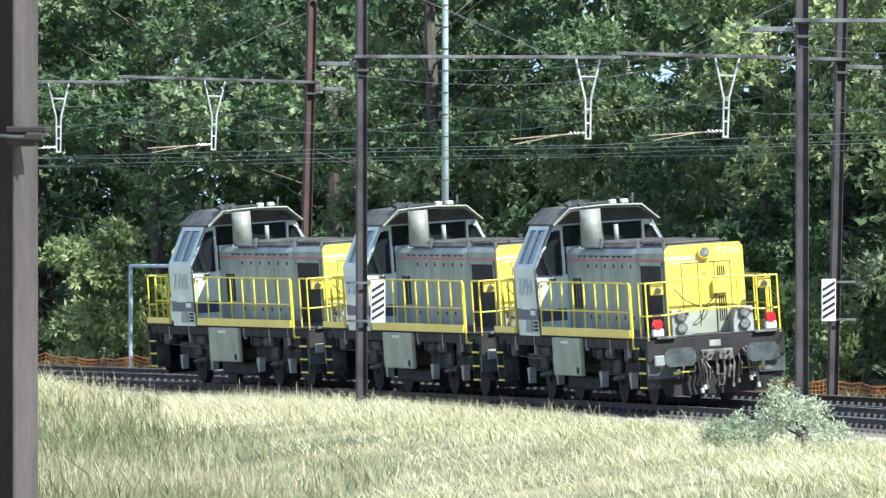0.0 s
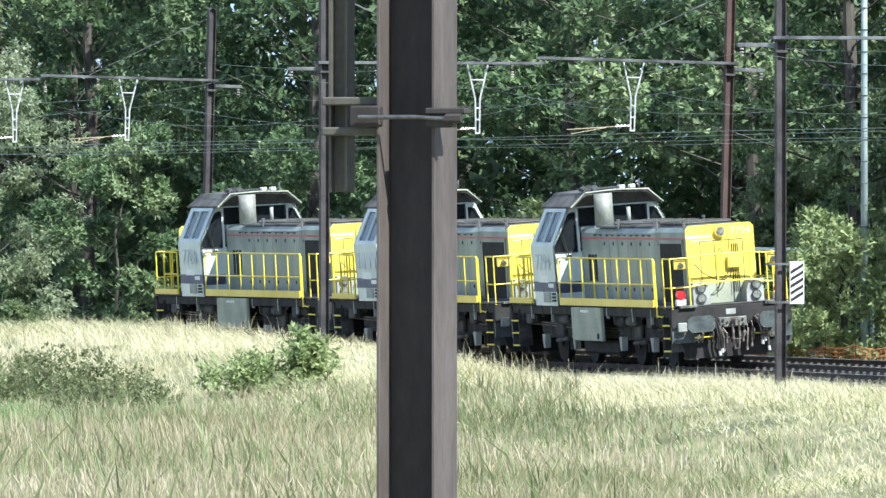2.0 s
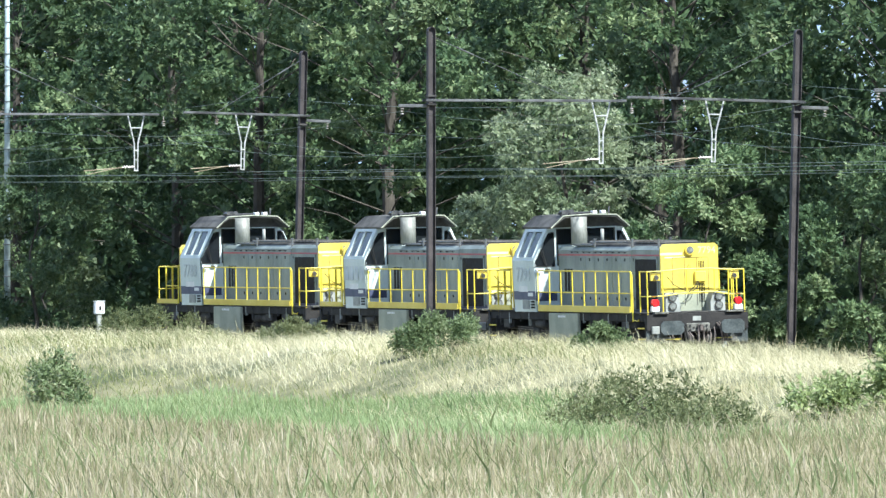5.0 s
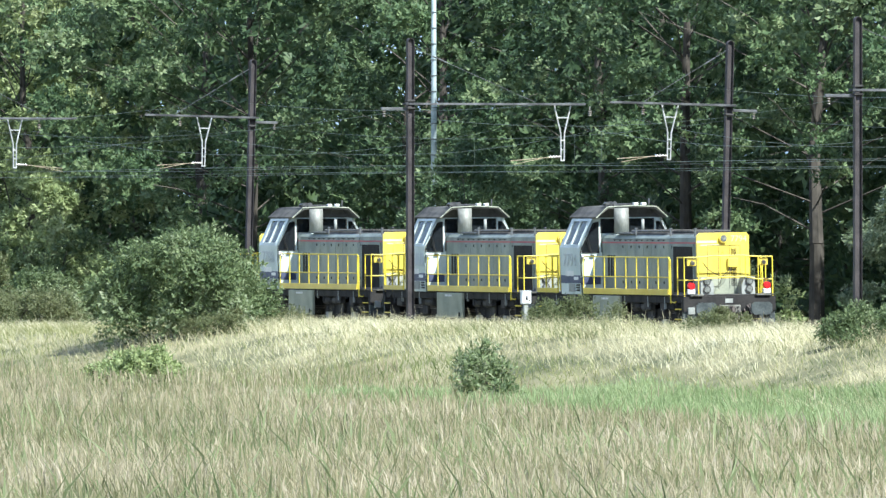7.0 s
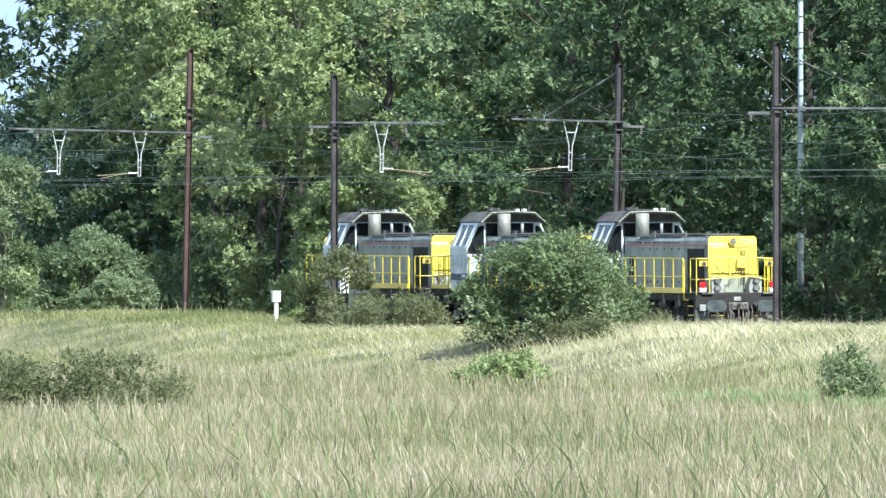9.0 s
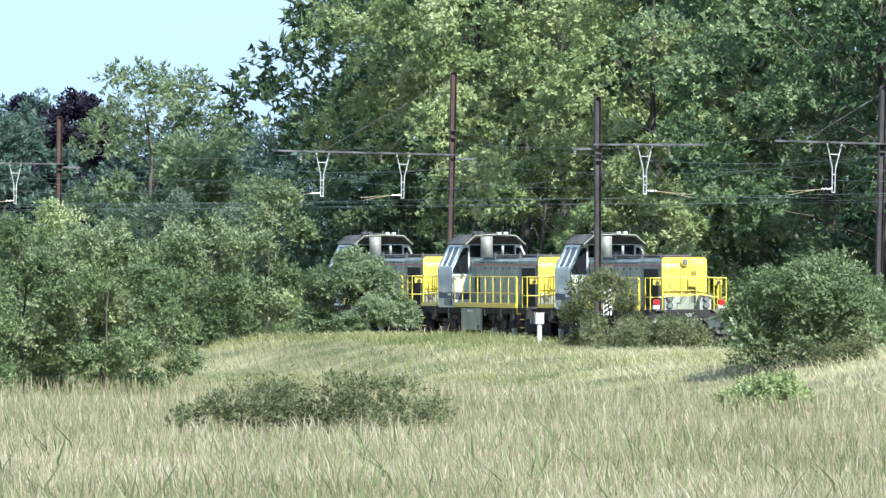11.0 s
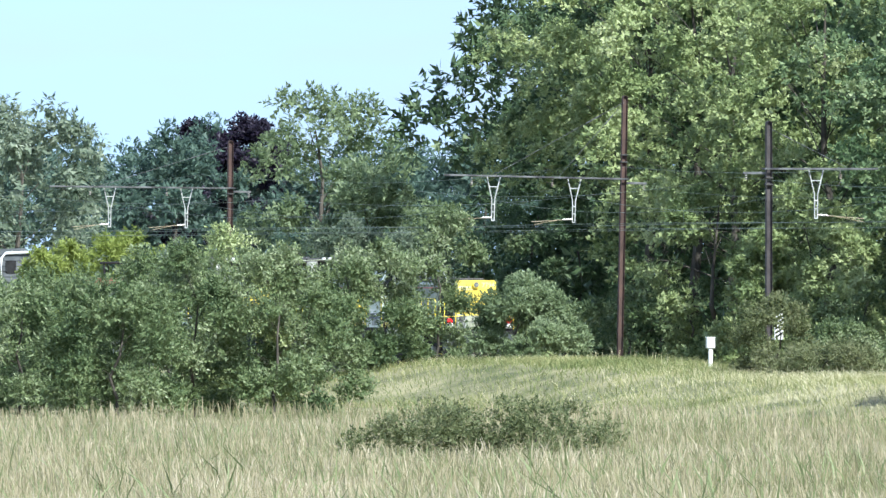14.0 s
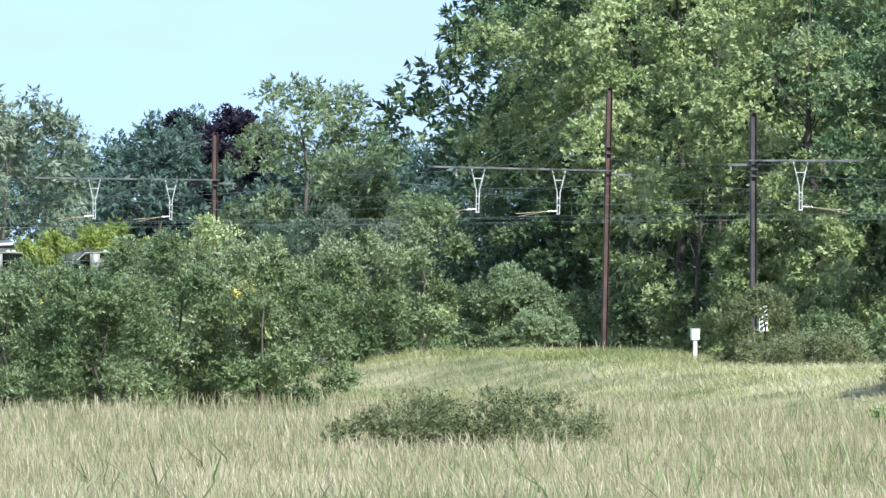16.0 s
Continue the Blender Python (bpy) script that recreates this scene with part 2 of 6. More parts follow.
def box(bm, x0, x1, y0, y1, z0, z1, bevel=0.0, m=None):
    r = bmesh.ops.create_cube(bm, size=1)
    vs = r["verts"]
    for v in vs:
        v.co = Vector(((x0 + x1) / 2 + v.co.x * (x1 - x0), (y0 + y1) / 2 + v.co.y * (y1 - y0), (z0 + z1) / 2 + v.co.z * (z1 - z0)))
    if bevel:
        es = list({e for v in vs for e in v.link_edges})
        r2 = bmesh.ops.bevel(bm, geom=es, offset=bevel, segments=1, affect="EDGES")
        vs = list({v for f in r2["faces"] for v in f.verts} | {v for v in vs if v.is_valid})
    if m is not None:
        bmesh.ops.transform(bm, matrix=m, verts=vs)
    return bm


def tube(bm, a, b, r, seg=6, r2=None):
    a, b = Vector(a), Vector(b)
    d = b - a
    if d.length < 1e-6:
        return bm
    m = Matrix.Translation((a + b) / 2) @ d.to_track_quat("Z", "Y").to_matrix().to_4x4()
    bmesh.ops.create_cone(bm, cap_ends=True, segments=seg, radius1=r, radius2=r if r2 is None else r2, depth=d.length, matrix=m)
    return bm


def line(bm, pts, r, seg=6):
    """One bent tube through pts."""
    pts = [Vector(p) for p in pts]
    rings = []
    for i, p in enumerate(pts):
        d = (pts[min(i + 1, len(pts) - 1)] - pts[max(i - 1, 0)]).normalized()
        q = d.to_track_quat("Z", "Y")
        rings.append([bm.verts.new(p + q @ Vector((r * math.cos(2 * math.pi * k / seg), r * math.sin(2 * math.pi * k / seg), 0))) for k in range(seg)])
    fs = [bm.faces.new(rings[0][::-1]), bm.faces.new(rings[-1])]
    for u, v in zip(rings[:-1], rings[1:]):
        # turn the next ring so that it meets this one without a twist
        k0 = min(range(seg), key=lambda k: (v[k].co - u[0].co).length)
        v[:] = v[k0:] + v[:k0]
        for k in range(seg):
            fs.append(bm.faces.new((u[k], u[(k + 1) % seg], v[(k + 1) % seg], v[k])))
    bmesh.ops.recalc_face_normals(bm, faces=fs)
    return bm


def prism(bm, outline, x0, x1, axis="x"):
    """A straight body with the given outline, from x0 to x1. x: outline is (y, z); y: (x, z); z: (x, y)."""
    def at(p, x):
        return (x, p[0], p[1]) if axis == "x" else (p[0], x, p[1]) if axis == "y" else (p[0], p[1], x)
    a = [bm.verts.new(at(p, x0)) for p in outline]
    b = [bm.verts.new(at(p, x1)) for p in outline]
    n = len(outline)
    fs = [bm.faces.new(a[::-1]), bm.faces.new(b)]
    for i in range(n):
        fs.append(bm.faces.new((a[i], a[(i + 1) % n], b[(i + 1) % n], b[i])))
    bmesh.ops.recalc_face_normals(bm, faces=fs)
    return bm


def new_bm():
    return bmesh.new()


def quick(name, verts, faces, mat, parent=None):
    me = bpy.data.meshes.new(name)
    me.from_pydata(verts, [], faces)
    me.materials.append(mat)
    ob = new(name, me)
    if parent is not None:
        ob.parent = parent
    return ob


def soup(name, corners, mat, per, parent=None):
    """A mesh of loose faces out of an array of corners, per corners a face."""
    n = len(corners)
    me = bpy.data.meshes.new(name)
    me.vertices.add(n)
    me.vertices.foreach_set("co", np.ascontiguousarray(corners, dtype=np.float32).ravel())
    me.loops.add(n)
    me.loops.foreach_set("vertex_index", np.arange(n, dtype=np.int32))
    me.polygons.add(n // per)
    me.polygons.foreach_set("loop_start", np.arange(0, n, per, dtype=np.int32))
    me.update(calc_edges=True)
    me.materials.append(mat)
    ob = new(name, me)
    if parent is not None:
        ob.parent = parent
    return ob


# ---- the line of the railway ----
# s runs along the near track away from the eye, q to its right (the far side).
STEP = 1.0
S_FROM, S_TO = -140.0, 460.0
GRID = np.arange(S_FROM, S_TO + STEP, STEP)


def bend(s):
    s = np.clip(s, -110, 300)
    return -0.229937 - 0.00224753 * s + 4.29745e-06 * s ** 2 / 2 + 2.53157e-07 * s ** 3 / 6 - 2.70883e-09 * s ** 4 / 24


HEAD = bend(GRID)
MID = (HEAD[1:] + HEAD[:-1]) / 2
LX = np.concatenate([[0], np.cumsum(np.sin(MID) * STEP)])
LY = np.concatenate([[0], np.cumsum(np.cos(MID) * STEP)])
ZERO = int(-S_FROM / STEP)
LX, LY = LX - LX[ZERO] + 2.98591, LY - LY[ZERO] + 275.96307


def rail_z(s):
    return -0.0011632 * s + 2.556e-06 * s * s / 2


def cant(s):
    return np.interp(s, [-60, -10, 40, 90, 150, 260], [3.6, 3.89, 4.14, 1.41, 0.25, 0.0])


def at(s, q, z=None):
    x, y, h = np.interp(s, GRID, LX), np.interp(s, GRID, LY), np.interp(s, GRID, HEAD)
    return Vector((float(x + q * math.cos(h)), float(y - q * math.sin(h)), float(rail_z(s) if z is None else z)))


def facing(s):
    """Degrees about z by which +x points back along the line, towards the eye."""
    return -90.0 - math.degrees(float(np.interp(s, GRID, HEAD)))


def beside(s, q, z=0.0, turn=0.0):
    p = at(s, q)
    return pose(p.x, p.y, z, 0, 0, facing(s) + turn)


def to_line(x, y):
    """s and q of points of the plane."""
    x, y = np.asarray(x, float), np.asarray(y, float)
    best, s = np.full(x.shape, 1e18), np.zeros(x.shape)
    for i in range(0, len(GRID), 4):
        d = (x - LX[i]) ** 2 + (y - LY[i]) ** 2
        m = d < best
        best[m], s[m] = d[m], GRID[i]
    for _ in range(3):
        px, py, h = np.interp(s, GRID, LX), np.interp(s, GRID, LY), np.interp(s, GRID, HEAD)
        s = np.clip(s + (x - px) * np.sin(h) + (y - py) * np.cos(h), S_FROM, S_TO)
    px, py, h = np.interp(s, GRID, LX), np.interp(s, GRID, LY), np.interp(s, GRID, HEAD)
    return s, (x - px) * np.cos(h) - (y - py) * np.sin(h)


CREST_S = [-140, -40, -10, 10, 22, 28, 36, 50, 62, 85, 110, 130, 150, 165, 176, 190, 205, 213, 220, 228, 236, 460]
CREST_Z = [-0.2, -0.22, -0.25, -0.4, -0.55, -0.36, 0.05, 0.28, 0.38, 0.38, 0.25, 0.22, 0.0, -0.18, -0.1, 0.18, 0.22, 0.16, -0.3, -0.95, -1.3, -1.3]
FIELD = -1.3


def ground_z(x, y):
    s, q = to_line(x, y)
    r = rail_z(s)
    crest = np.interp(s, CREST_S, CREST_Z)
    bump = 0.03 * np.sin(x * 0.7 + 1.7 * np.sin(y * 0.13)) * np.sin(y * 0.21 + np.sin(x * 0.4))
    z = np.where(q < -16, FIELD + bump, 0.0)
    foot = -15.5 + 1.5 * np.sin(s * 0.11)
    t = np.clip((q - foot) / (-7.5 - foot), 0, 1)
    t = t * t * (3 - 2 * t)
    slope = FIELD + (crest - 0.08 - FIELD) * t + bump
    z = np.where((q >= -16) & (q < -7.5), slope, z)
    z = np.where((q >= -7.5) & (q < -4.4), crest - 0.08 + 0.08 * (q + 7.5) / 3.1 + bump, z)
    u = np.clip((q + 4.4) / 1.0, 0, 1)
    z = np.where((q >= -4.4) & (q < -3.4), crest * (1 - u) + (r - 0.55) * u, z)
    u = np.clip((q + 3.4) / 1.0, 0, 1)
    z = np.where((q >= -3.4) & (q < -2.4), (r - 0.55) * (1 - u) + (r - 0.3) * u, z)
    z = np.where((q >= -2.4) & (q < 6.4), r - 0.3, z)
    u = np.clip((q - 6.4) / 1.2, 0, 1)
    z = np.where((q >= 6.4), (r - 0.3) * (1 - u) + (r - 0.42) * u, z)
    return z

# ---- ground ----


def build_ground():
    xs = np.concatenate([[-3000, -1500, -800, -450, -300, -220], np.arange(-180, 60.1, 2.0), [70, 90, 130, 200, 350, 700, 1500, 3000]])
    ys = np.concatenate([[-1500, -600, -250, -120, -60, -20, 10, 40, 70, 100, 125, 145], np.arange(160, 600.1, 2.0), [615, 640, 680, 740, 830, 1000, 1400, 2200, 3500]])
    gx, gy = np.meshgrid(xs, ys)
    z = ground_z(gx.ravel(), gy.ravel())
    verts = np.stack([gx.ravel(), gy.ravel(), z], 1)
    nx = len(xs)
    a = (np.arange(len(ys) - 1)[:, None] * nx + np.arange(nx - 1)[None, :]).ravel()
    faces = np.stack([a, a + 1, a + nx + 1, a + nx], 1)
    ob = quick("ground", verts.tolist(), faces.tolist(), SOIL)
    for f in ob.data.polygons:
        f.use_smooth = True
    tagged(ob, "dry grassy earth of field and railway bank", "ground", kind="structure")


build_ground()


def strip(name, profile, q0, s0, s1, step, mat, label, kind="structure", lift=0.0, category="", jitter=0.0):
    """A body of constant section swept along the line; profile: (q, z) round the section, z above rail top, tilted with the track."""
    rng = random.Random(5)
    ss = np.arange(s0, s1 + step / 2, step)
    verts, faces = [], []
    n = len(profile)
    for s in ss:
        c = math.radians(float(cant(s)))
        for q, z in profile:
            p = at(s, q0 + q)
            j = rng.uniform(-jitter, jitter) if jitter else 0
            verts.append((p.x, p.y, p.z + z + q * math.sin(c) + lift + j))
    for i in range(len(ss) - 1):
        for k in range(n):
            a, b = i * n + k, i * n + (k + 1) % n
            faces.append((a, b, b + n, a + n))
    faces.append(tuple(range(n))[::-1])
    faces.append(tuple((len(ss) - 1) * n + k for k in range(n)))
    ob = quick(name, verts, faces, mat)
    return tagged(ob, label, category, kind=kind)


def build_track():
    bed = [(-2.6, -0.36), (-2.2, -0.2), (2.2, -0.2), (2.6, -0.36), (2.4, -0.5), (-2.4, -0.5)]
    for q0 in (0.0, 3.7):
        strip("ballast", bed, q0, -130, 400, 2.0, BALLAST, "crushed grey brown stone ballast under the rails", jitter=0.012, lift=-0.002 if q0 else 0.0)
        for side in (-0.753, 0.753):
            foot = [(-0.07, -0.165), (0.07, -0.165), (0.07, -0.15), (0.012, -0.135), (0.012, -0.045), (0.036, -0.035), (0.036, -0.004), (-0.036, -0.004), (-0.036, -0.035), (-0.012, -0.045), (-0.012, -0.135), (-0.07, -0.15)]
            rail = strip("rail", [(side + a, b) for a, b in foot], q0, -130, 400, 2.5, RAILSTEEL, "brown steel running rail with polished head", "thing", category="rail")
            rail["kind"] = ""
            head = strip("rail_head", [(side - 0.034, -0.004), (side + 0.034, -0.004), (side + 0.03, 0.0), (side - 0.03, 0.0)], q0, -130, 400, 2.5, RAILTOP, "polished rail head", "thing", lift=0.001)
            head["kind"] = ""
            head.parent = rail
    # sleepers with their fastenings, one object each
    bm = new_bm()
    prism(bm, [(-0.14, -0.34), (0.14, -0.34), (0.12, -0.168), (-0.12, -0.168)], -1.27, 1.27, "y")
    me = bpy.data.meshes.new("sleeper")
    bm.to_mesh(me)
    bm.free()
    me.materials.append(SLEEPER)
    bm = new_bm()
    prism(bm, [(-0.06, -0.168), (0.06, -0.168), (0.045, -0.1), (-0.045, -0.1)], -0.045, 0.045, "y")
    clip = bpy.data.meshes.new("rail_clip")
    bm.to_mesh(clip)
    bm.free()
    clip.materials.append(GRIME)
    for q0 in (0.0, 3.7):
        holder = empty("sleeper_row", "concrete sleepers with steel rail clips in ballast", "sleepers")
        for i in range(150):
            s = -40 + i * 0.62
            p = at(s, q0)
            m = Matrix.Translation(p) @ pose(0, 0, 0, float(cant(s)), 0, facing(s))
            sl = new("sleeper", me)
            sl.parent, sl.matrix_basis = holder, m
            for e in (-0.883, -0.623, 0.623, 0.883):
                cl = new("rail_clip", clip)
                cl.parent, cl.location = sl, (0, e, 0)


build_track()

# ---- overhead line ----


def mast_parts(height, mat, lean=0.0):
    """An H section mast with a rounded head, flanges across the line."""
    w, d, t = 0.105, 0.105, 0.014
    pieces = []
    arch = [(w * math.cos(a), height - w + w * math.sin(a)) for a in np.linspace(0, math.pi, 11)]
    bm = new_bm()
    prism(bm, [(-w + t, 0), (w - t, 0)] + [(y * 0.87, z) for y, z in arch], -0.006, 0.006, "x")
    pieces.append(("web", bm, mat))
    for sy in (-1, 1):
        bm = new_bm()
        box(bm, -d, d, *sorted((sy * w, sy * (w - t))), 0, height - w)
        pieces.append(("flange", bm, mat))
    bm = new_bm()
    inner = [(y * (w - t) / w, height - w + (z - height + w) * (w - t) / w) for y, z in arch]
    for k in range(10):
        prism(bm, [arch[k], arch[k + 1], inner[k + 1], inner[k]], -d, d, "x")
    bmesh.ops.remove_doubles(bm, verts=bm.verts[:], dist=0.0005)
    pieces.append(("cap", bm, mat))
    for z in (height * 0.79, height * 0.765):
        bm = new_bm()
        box(bm, -d - 0.03, d + 0.03, -w - 0.03, w + 0.03, z - 0.03, z + 0.03, 0.01)
        pieces.append(("clamp", bm, GRIME))
    return pieces


def drop_bracket(parent, y, z_arm, z_low, pull):
    """The V shaped hanger below an arm, with its registration arm; y across the line."""
    bm = new_bm()
    knee = z_arm - (z_arm - z_low) * 0.52
    for sg in (-1, 1):
        tube(bm, (0, y + sg * 0.27, z_arm - 0.04), (0, y + sg * 0.06, knee), 0.026, 6)
        tube(bm, (0, y + sg * 0.06, knee), (0, y + sg * 0.05, z_low), 0.024, 6)
    tube(bm, (0, y - 0.17, z_arm - 0.42), (0, y + 0.17, z_arm - 0.42), 0.02, 6)
    for k in (0.25, 0.6, 1.0):
        zz = knee + (z_low - knee) * k
        box(bm, -0.02, 0.02, y - 0.07, y + 0.07, zz - 0.02, zz + 0.02)
    part("hanger", bm, WHITEMETAL, parent, "pale galvanised V-shaped hanger")
    bm = new_bm()
    tube(bm, (0, y - pull * 0.05, z_low + 0.12), (0.0, y - pull * 0.45, z_low + 0.09), 0.022, 8)
    for k in range(4):
        yy = y - pull * (0.12 + 0.09 * k)
        tube(bm, (0, yy - 0.015, z_low + 0.11), (0, yy + 0.015, z_low + 0.11), 0.045, 8)
    part("insulator", bm, PORCELAIN, parent, "ribbed porcelain insulator")
    bm = new_bm()
    tube(bm, (0, y - pull * 0.45, z_low + 0.09), (0.1, y - pull * 1.75, z_low - 0.02), 0.014, 6)
    tube(bm, (0.05, y - pull * 0.7, z_low + 0.06), (0.3, y - pull * 1.7, z_low - 0.13), 0.012, 6)
    part("steady_arm", bm, BRONZE, parent, "thin bronze steady arm")


def mast(s, q, reach, hangers, height=9.35, mat=STEEL, z0=-0.35, lean=0.0, back=True, label="", arm_z=7.3, stays=1):
    """reach: how far the arm goes, negative to the near side; hangers: (distance along the arm, pull)."""
    base = float(ground_z(np.array([at(s, q).x]), np.array([at(s, q).y]))[0])
    r = float(rail_z(s))
    ob = empty("catenary_mast", label or "dark weathered steel catenary mast with rounded top and cross arm", "catenary mast", "masts along the line", beside(s, q, base - 0.3) @ pose(0, 0, 0, lean, 0, 0))
    off = r - base + 0.3
    for name, bm, m in mast_parts(height + off, mat):
        part(name, bm, m, ob)
    sg = 1 if reach > 0 else -1   # +y of the mast's space is the far side
    za = arm_z + off
    bm = new_bm()
    for x in (-0.17, 0.17):
        box(bm, x - 0.02, x + 0.02, *sorted((-sg * 0.2, reach)), za - 0.035, za + 0.035, 0.006)
    for k in range(7):
        y = reach * (k + 0.5) / 7
        box(bm, -0.17, 0.17, y - 0.02, y + 0.02, za - 0.02, za + 0.02)
    part("arm", bm, GALV, ob, "pale steel channel arm")
    for k in range(stays):
        bm = new_bm()
        end = reach * (0.72 if k == 0 else 0.36)
        a, b = Vector((0, 0, height + off - 0.25)), Vector((0, end, za + 0.06))
        tube(bm, a, b, 0.01, 6)
        tube(bm, a + (b - a) * 0.18, a + (b - a) * 0.3, 0.022, 6)
        part("stay", bm, GALV, ob, "thin steel stay rod")
    if back:
        bm = new_bm()
        box(bm, -0.04, 0.04, *sorted((-sg * 0.1, -sg * 0.95)), za - 0.2, za - 0.11, 0.01)
        part("rear_bracket", bm, GALV, ob, "short pale rear bracket")
        bm = new_bm()
        for k in range(3):
            tube(bm, (0, -sg * 0.85, za - 0.22 - 0.07 * k), (0, -sg * 0.85, za - 0.25 - 0.07 * k), 0.05, 8)
        part("insulator", bm, PORCELAIN, ob, "small porcelain insulator")
    for y, pull in hangers:
        drop_bracket(ob, y, za, 5.55 + off, pull)
        bm = new_bm()
        tube(bm, (0, y + 0.9 * sg, za - 0.06), (0, y + 0.9 * sg, za - 0.18), 0.012, 5)
        for k in range(3):
            tube(bm, (0, y + 0.9 * sg, za - 0.2 - 0.06 * k), (0, y + 0.9 * sg, za - 0.23 - 0.06 * k), 0.055, 8)
        part("insulator", bm, PORCELAIN, ob, "hanging porcelain insulator")
    return ob


NEAR = [(-48, -5.0), (-0.6, -5.0), (45.8, -4.0), (86.1, -5.0), (129.4, -5.0)]
FAR = [(1.5, 6.0, 3.6), (44.5, 6.0, 3.65), (87.2, 6.0, 3.7), (131.4, 6.0, 4.2), (181.1, 6.0, 4.4)]
for s, q in NEAR:
    mast(s, q, 5.7, [(-q, 1)], mat=STEEL)
for i, (s, q, over) in enumerate(FAR):
    mast(s, q, -5.0 if i < 3 else -3.9, [(over - q - 0.15, 1)], mat=STEEL if i != 1 else RUST, lean=-1.4)
mast(187.0, -2.5, 4.0, [(1.75, -1)], height=9.0, mat=STEEL, lean=0.0, label="dark steel catenary mast with a short cross arm")
mast(237.3, 6.2, -7.3, [(-2.0, 1), (-5.3, 1)], height=10.6, mat=RUST, lean=-1.2, label="rust-brown steel catenary mast with a long arm over two tracks", stays=2)
mast(297.0, 6.2, -8.2, [(-2.0, 1), (-5.5, 1)], height=9.4, mat=RUST, lean=-0.5, label="rust-brown steel catenary mast far down the line", stays=1)
mast(357.0, 6.2, -8.2, [(-2.0, 1), (-5.5, 1)], height=9.4, mat=RUST, label="rust-brown steel catenary mast far down the line")


def wire(name, pts, r, label, mat=WIRE):
    bm = new_bm()
    line(bm, pts, r, 4)
    return tagged(link(name, bm, mat), label, "overhead wire", "wires over the tracks")


def build_wires():
    supports = {0.0: [-92, -48, -0.6, 45.8, 86.1, 129.4, 187, 237.3, 297, 357], 3.7: [-86, -42, 1.5, 44.5, 87.2, 131.4, 181.1, 237.3, 297, 357]}
    for q0, ss in supports.items():
        low, high, extra = [], [], []
        for a, b in zip(ss[:-1], ss[1:]):
            for k in range(8):
                u = k / 8
                s = a + (b - a) * u
                stag = 0.25 * math.cos(math.pi * (ss.index(a) + u)) - 0.3
                z = float(rail_z(s))
                low.append(at(s, q0 + stag, z + 5.4 + 0.06 * 4 * u * (1 - u)))
                high.append(at(s, q0 + stag, z + 6.85 - 1.0 * 4 * u * (1 - u)))
                extra.append(at(s, q0 + stag - 0.1, z + 5.2 + 0.05 * 4 * u * (1 - u)))
        wire("contact_wire", low, 0.0075, "thin weathered copper contact wire")
        wire("contact_wire", extra, 0.0065, "thin weathered copper contact wire")
        carrier = wire("messenger_wire", high, 0.0065, "thin sagging catenary wire")
        for i, (p, h) in enumerate(zip(low, high)):
            if i % 2 == 1:
                bm = new_bm()
                tube(bm, p, h, 0.0035, 4)
                part("dropper_wire", bm, WIRE, carrier)
    for ss, q0, z0 in ((supports[0.0], -5.85, 7.0), (supports[3.7], 7.05, 6.95), (supports[3.7], 5.0, 7.9)):
        pts = []
        for a, b in zip(ss[:-1], ss[1:]):
            for k in range(8):
                u = k / 8
                s = a + (b - a) * u
                q = q0
                if q0 < 0 and s > 140:
                    q = q0 + min(1, (s - 140) / 40) * 2.2
                pts.append(at(s, q, float(rail_z(s)) + z0 - 0.55 * 4 * u * (1 - u)))
        wire("feeder_wire", pts, 0.0065, "thin sagging feeder wire along the masts")
    for s, q in ((43, 0.0), (44.5, 3.7), (86.1, 0.0), (131, 3.7)):
        z = float(rail_z(s))
        wire("guy_wire", [at(s, q - 0.5, z + 6.9), at(s + 1, q + 1.3, z + 6.2), at(s + 2, q + 3.2, z + 5.5)], 0.006, "thin slanting guy wire")


build_wires()


def striped_sign(s, q, side, z, m=None):
    p = at(s, q)
    ob = empty("striped_sign", "white plate with slanting black stripes clamped to a mast", "sign", "striped plates on masts", beside(s, q, float(rail_z(s)) + z))
    y0 = side * 0.32
    bm = new_bm()
    box(bm, 0.16, 0.19, y0 - 0.16, y0 + 0.16, -0.46, 0.46, 0.012)
    part("plate", bm, WHITEPAINT, ob)
    for k in range(5):
        bm = new_bm()
        zc = -0.36 + 0.15 * k
        prism(bm, [(y0 - 0.14, zc - 0.06), (y0 + 0.14, zc + 0.11), (y0 + 0.14, zc + 0.185), (y0 - 0.14, zc + 0.015)], 0.19, 0.195, "x")
        part("stripe", bm, SIGNBLACK, ob, "black slanting stripe")
    for zc in (-0.42, 0.4):
        bm = new_bm()
        box(bm, 0.14, 0.165, *sorted((-side * 0.3, y0)), zc - 0.025, zc + 0.025)
        box(bm, -0.17, -0.14, *sorted((-side * 0.3, side * 0.2)), zc - 0.025, zc + 0.025)
        part("strap", bm, GALV, ob, "pale steel clamp strap")
    return ob


striped_sign(-0.6, -5.0, 1, 2.05)
striped_sign(1.5, 6.2, -1, 2.05)
striped_sign(187.0, -2.5, 1, 1.7)


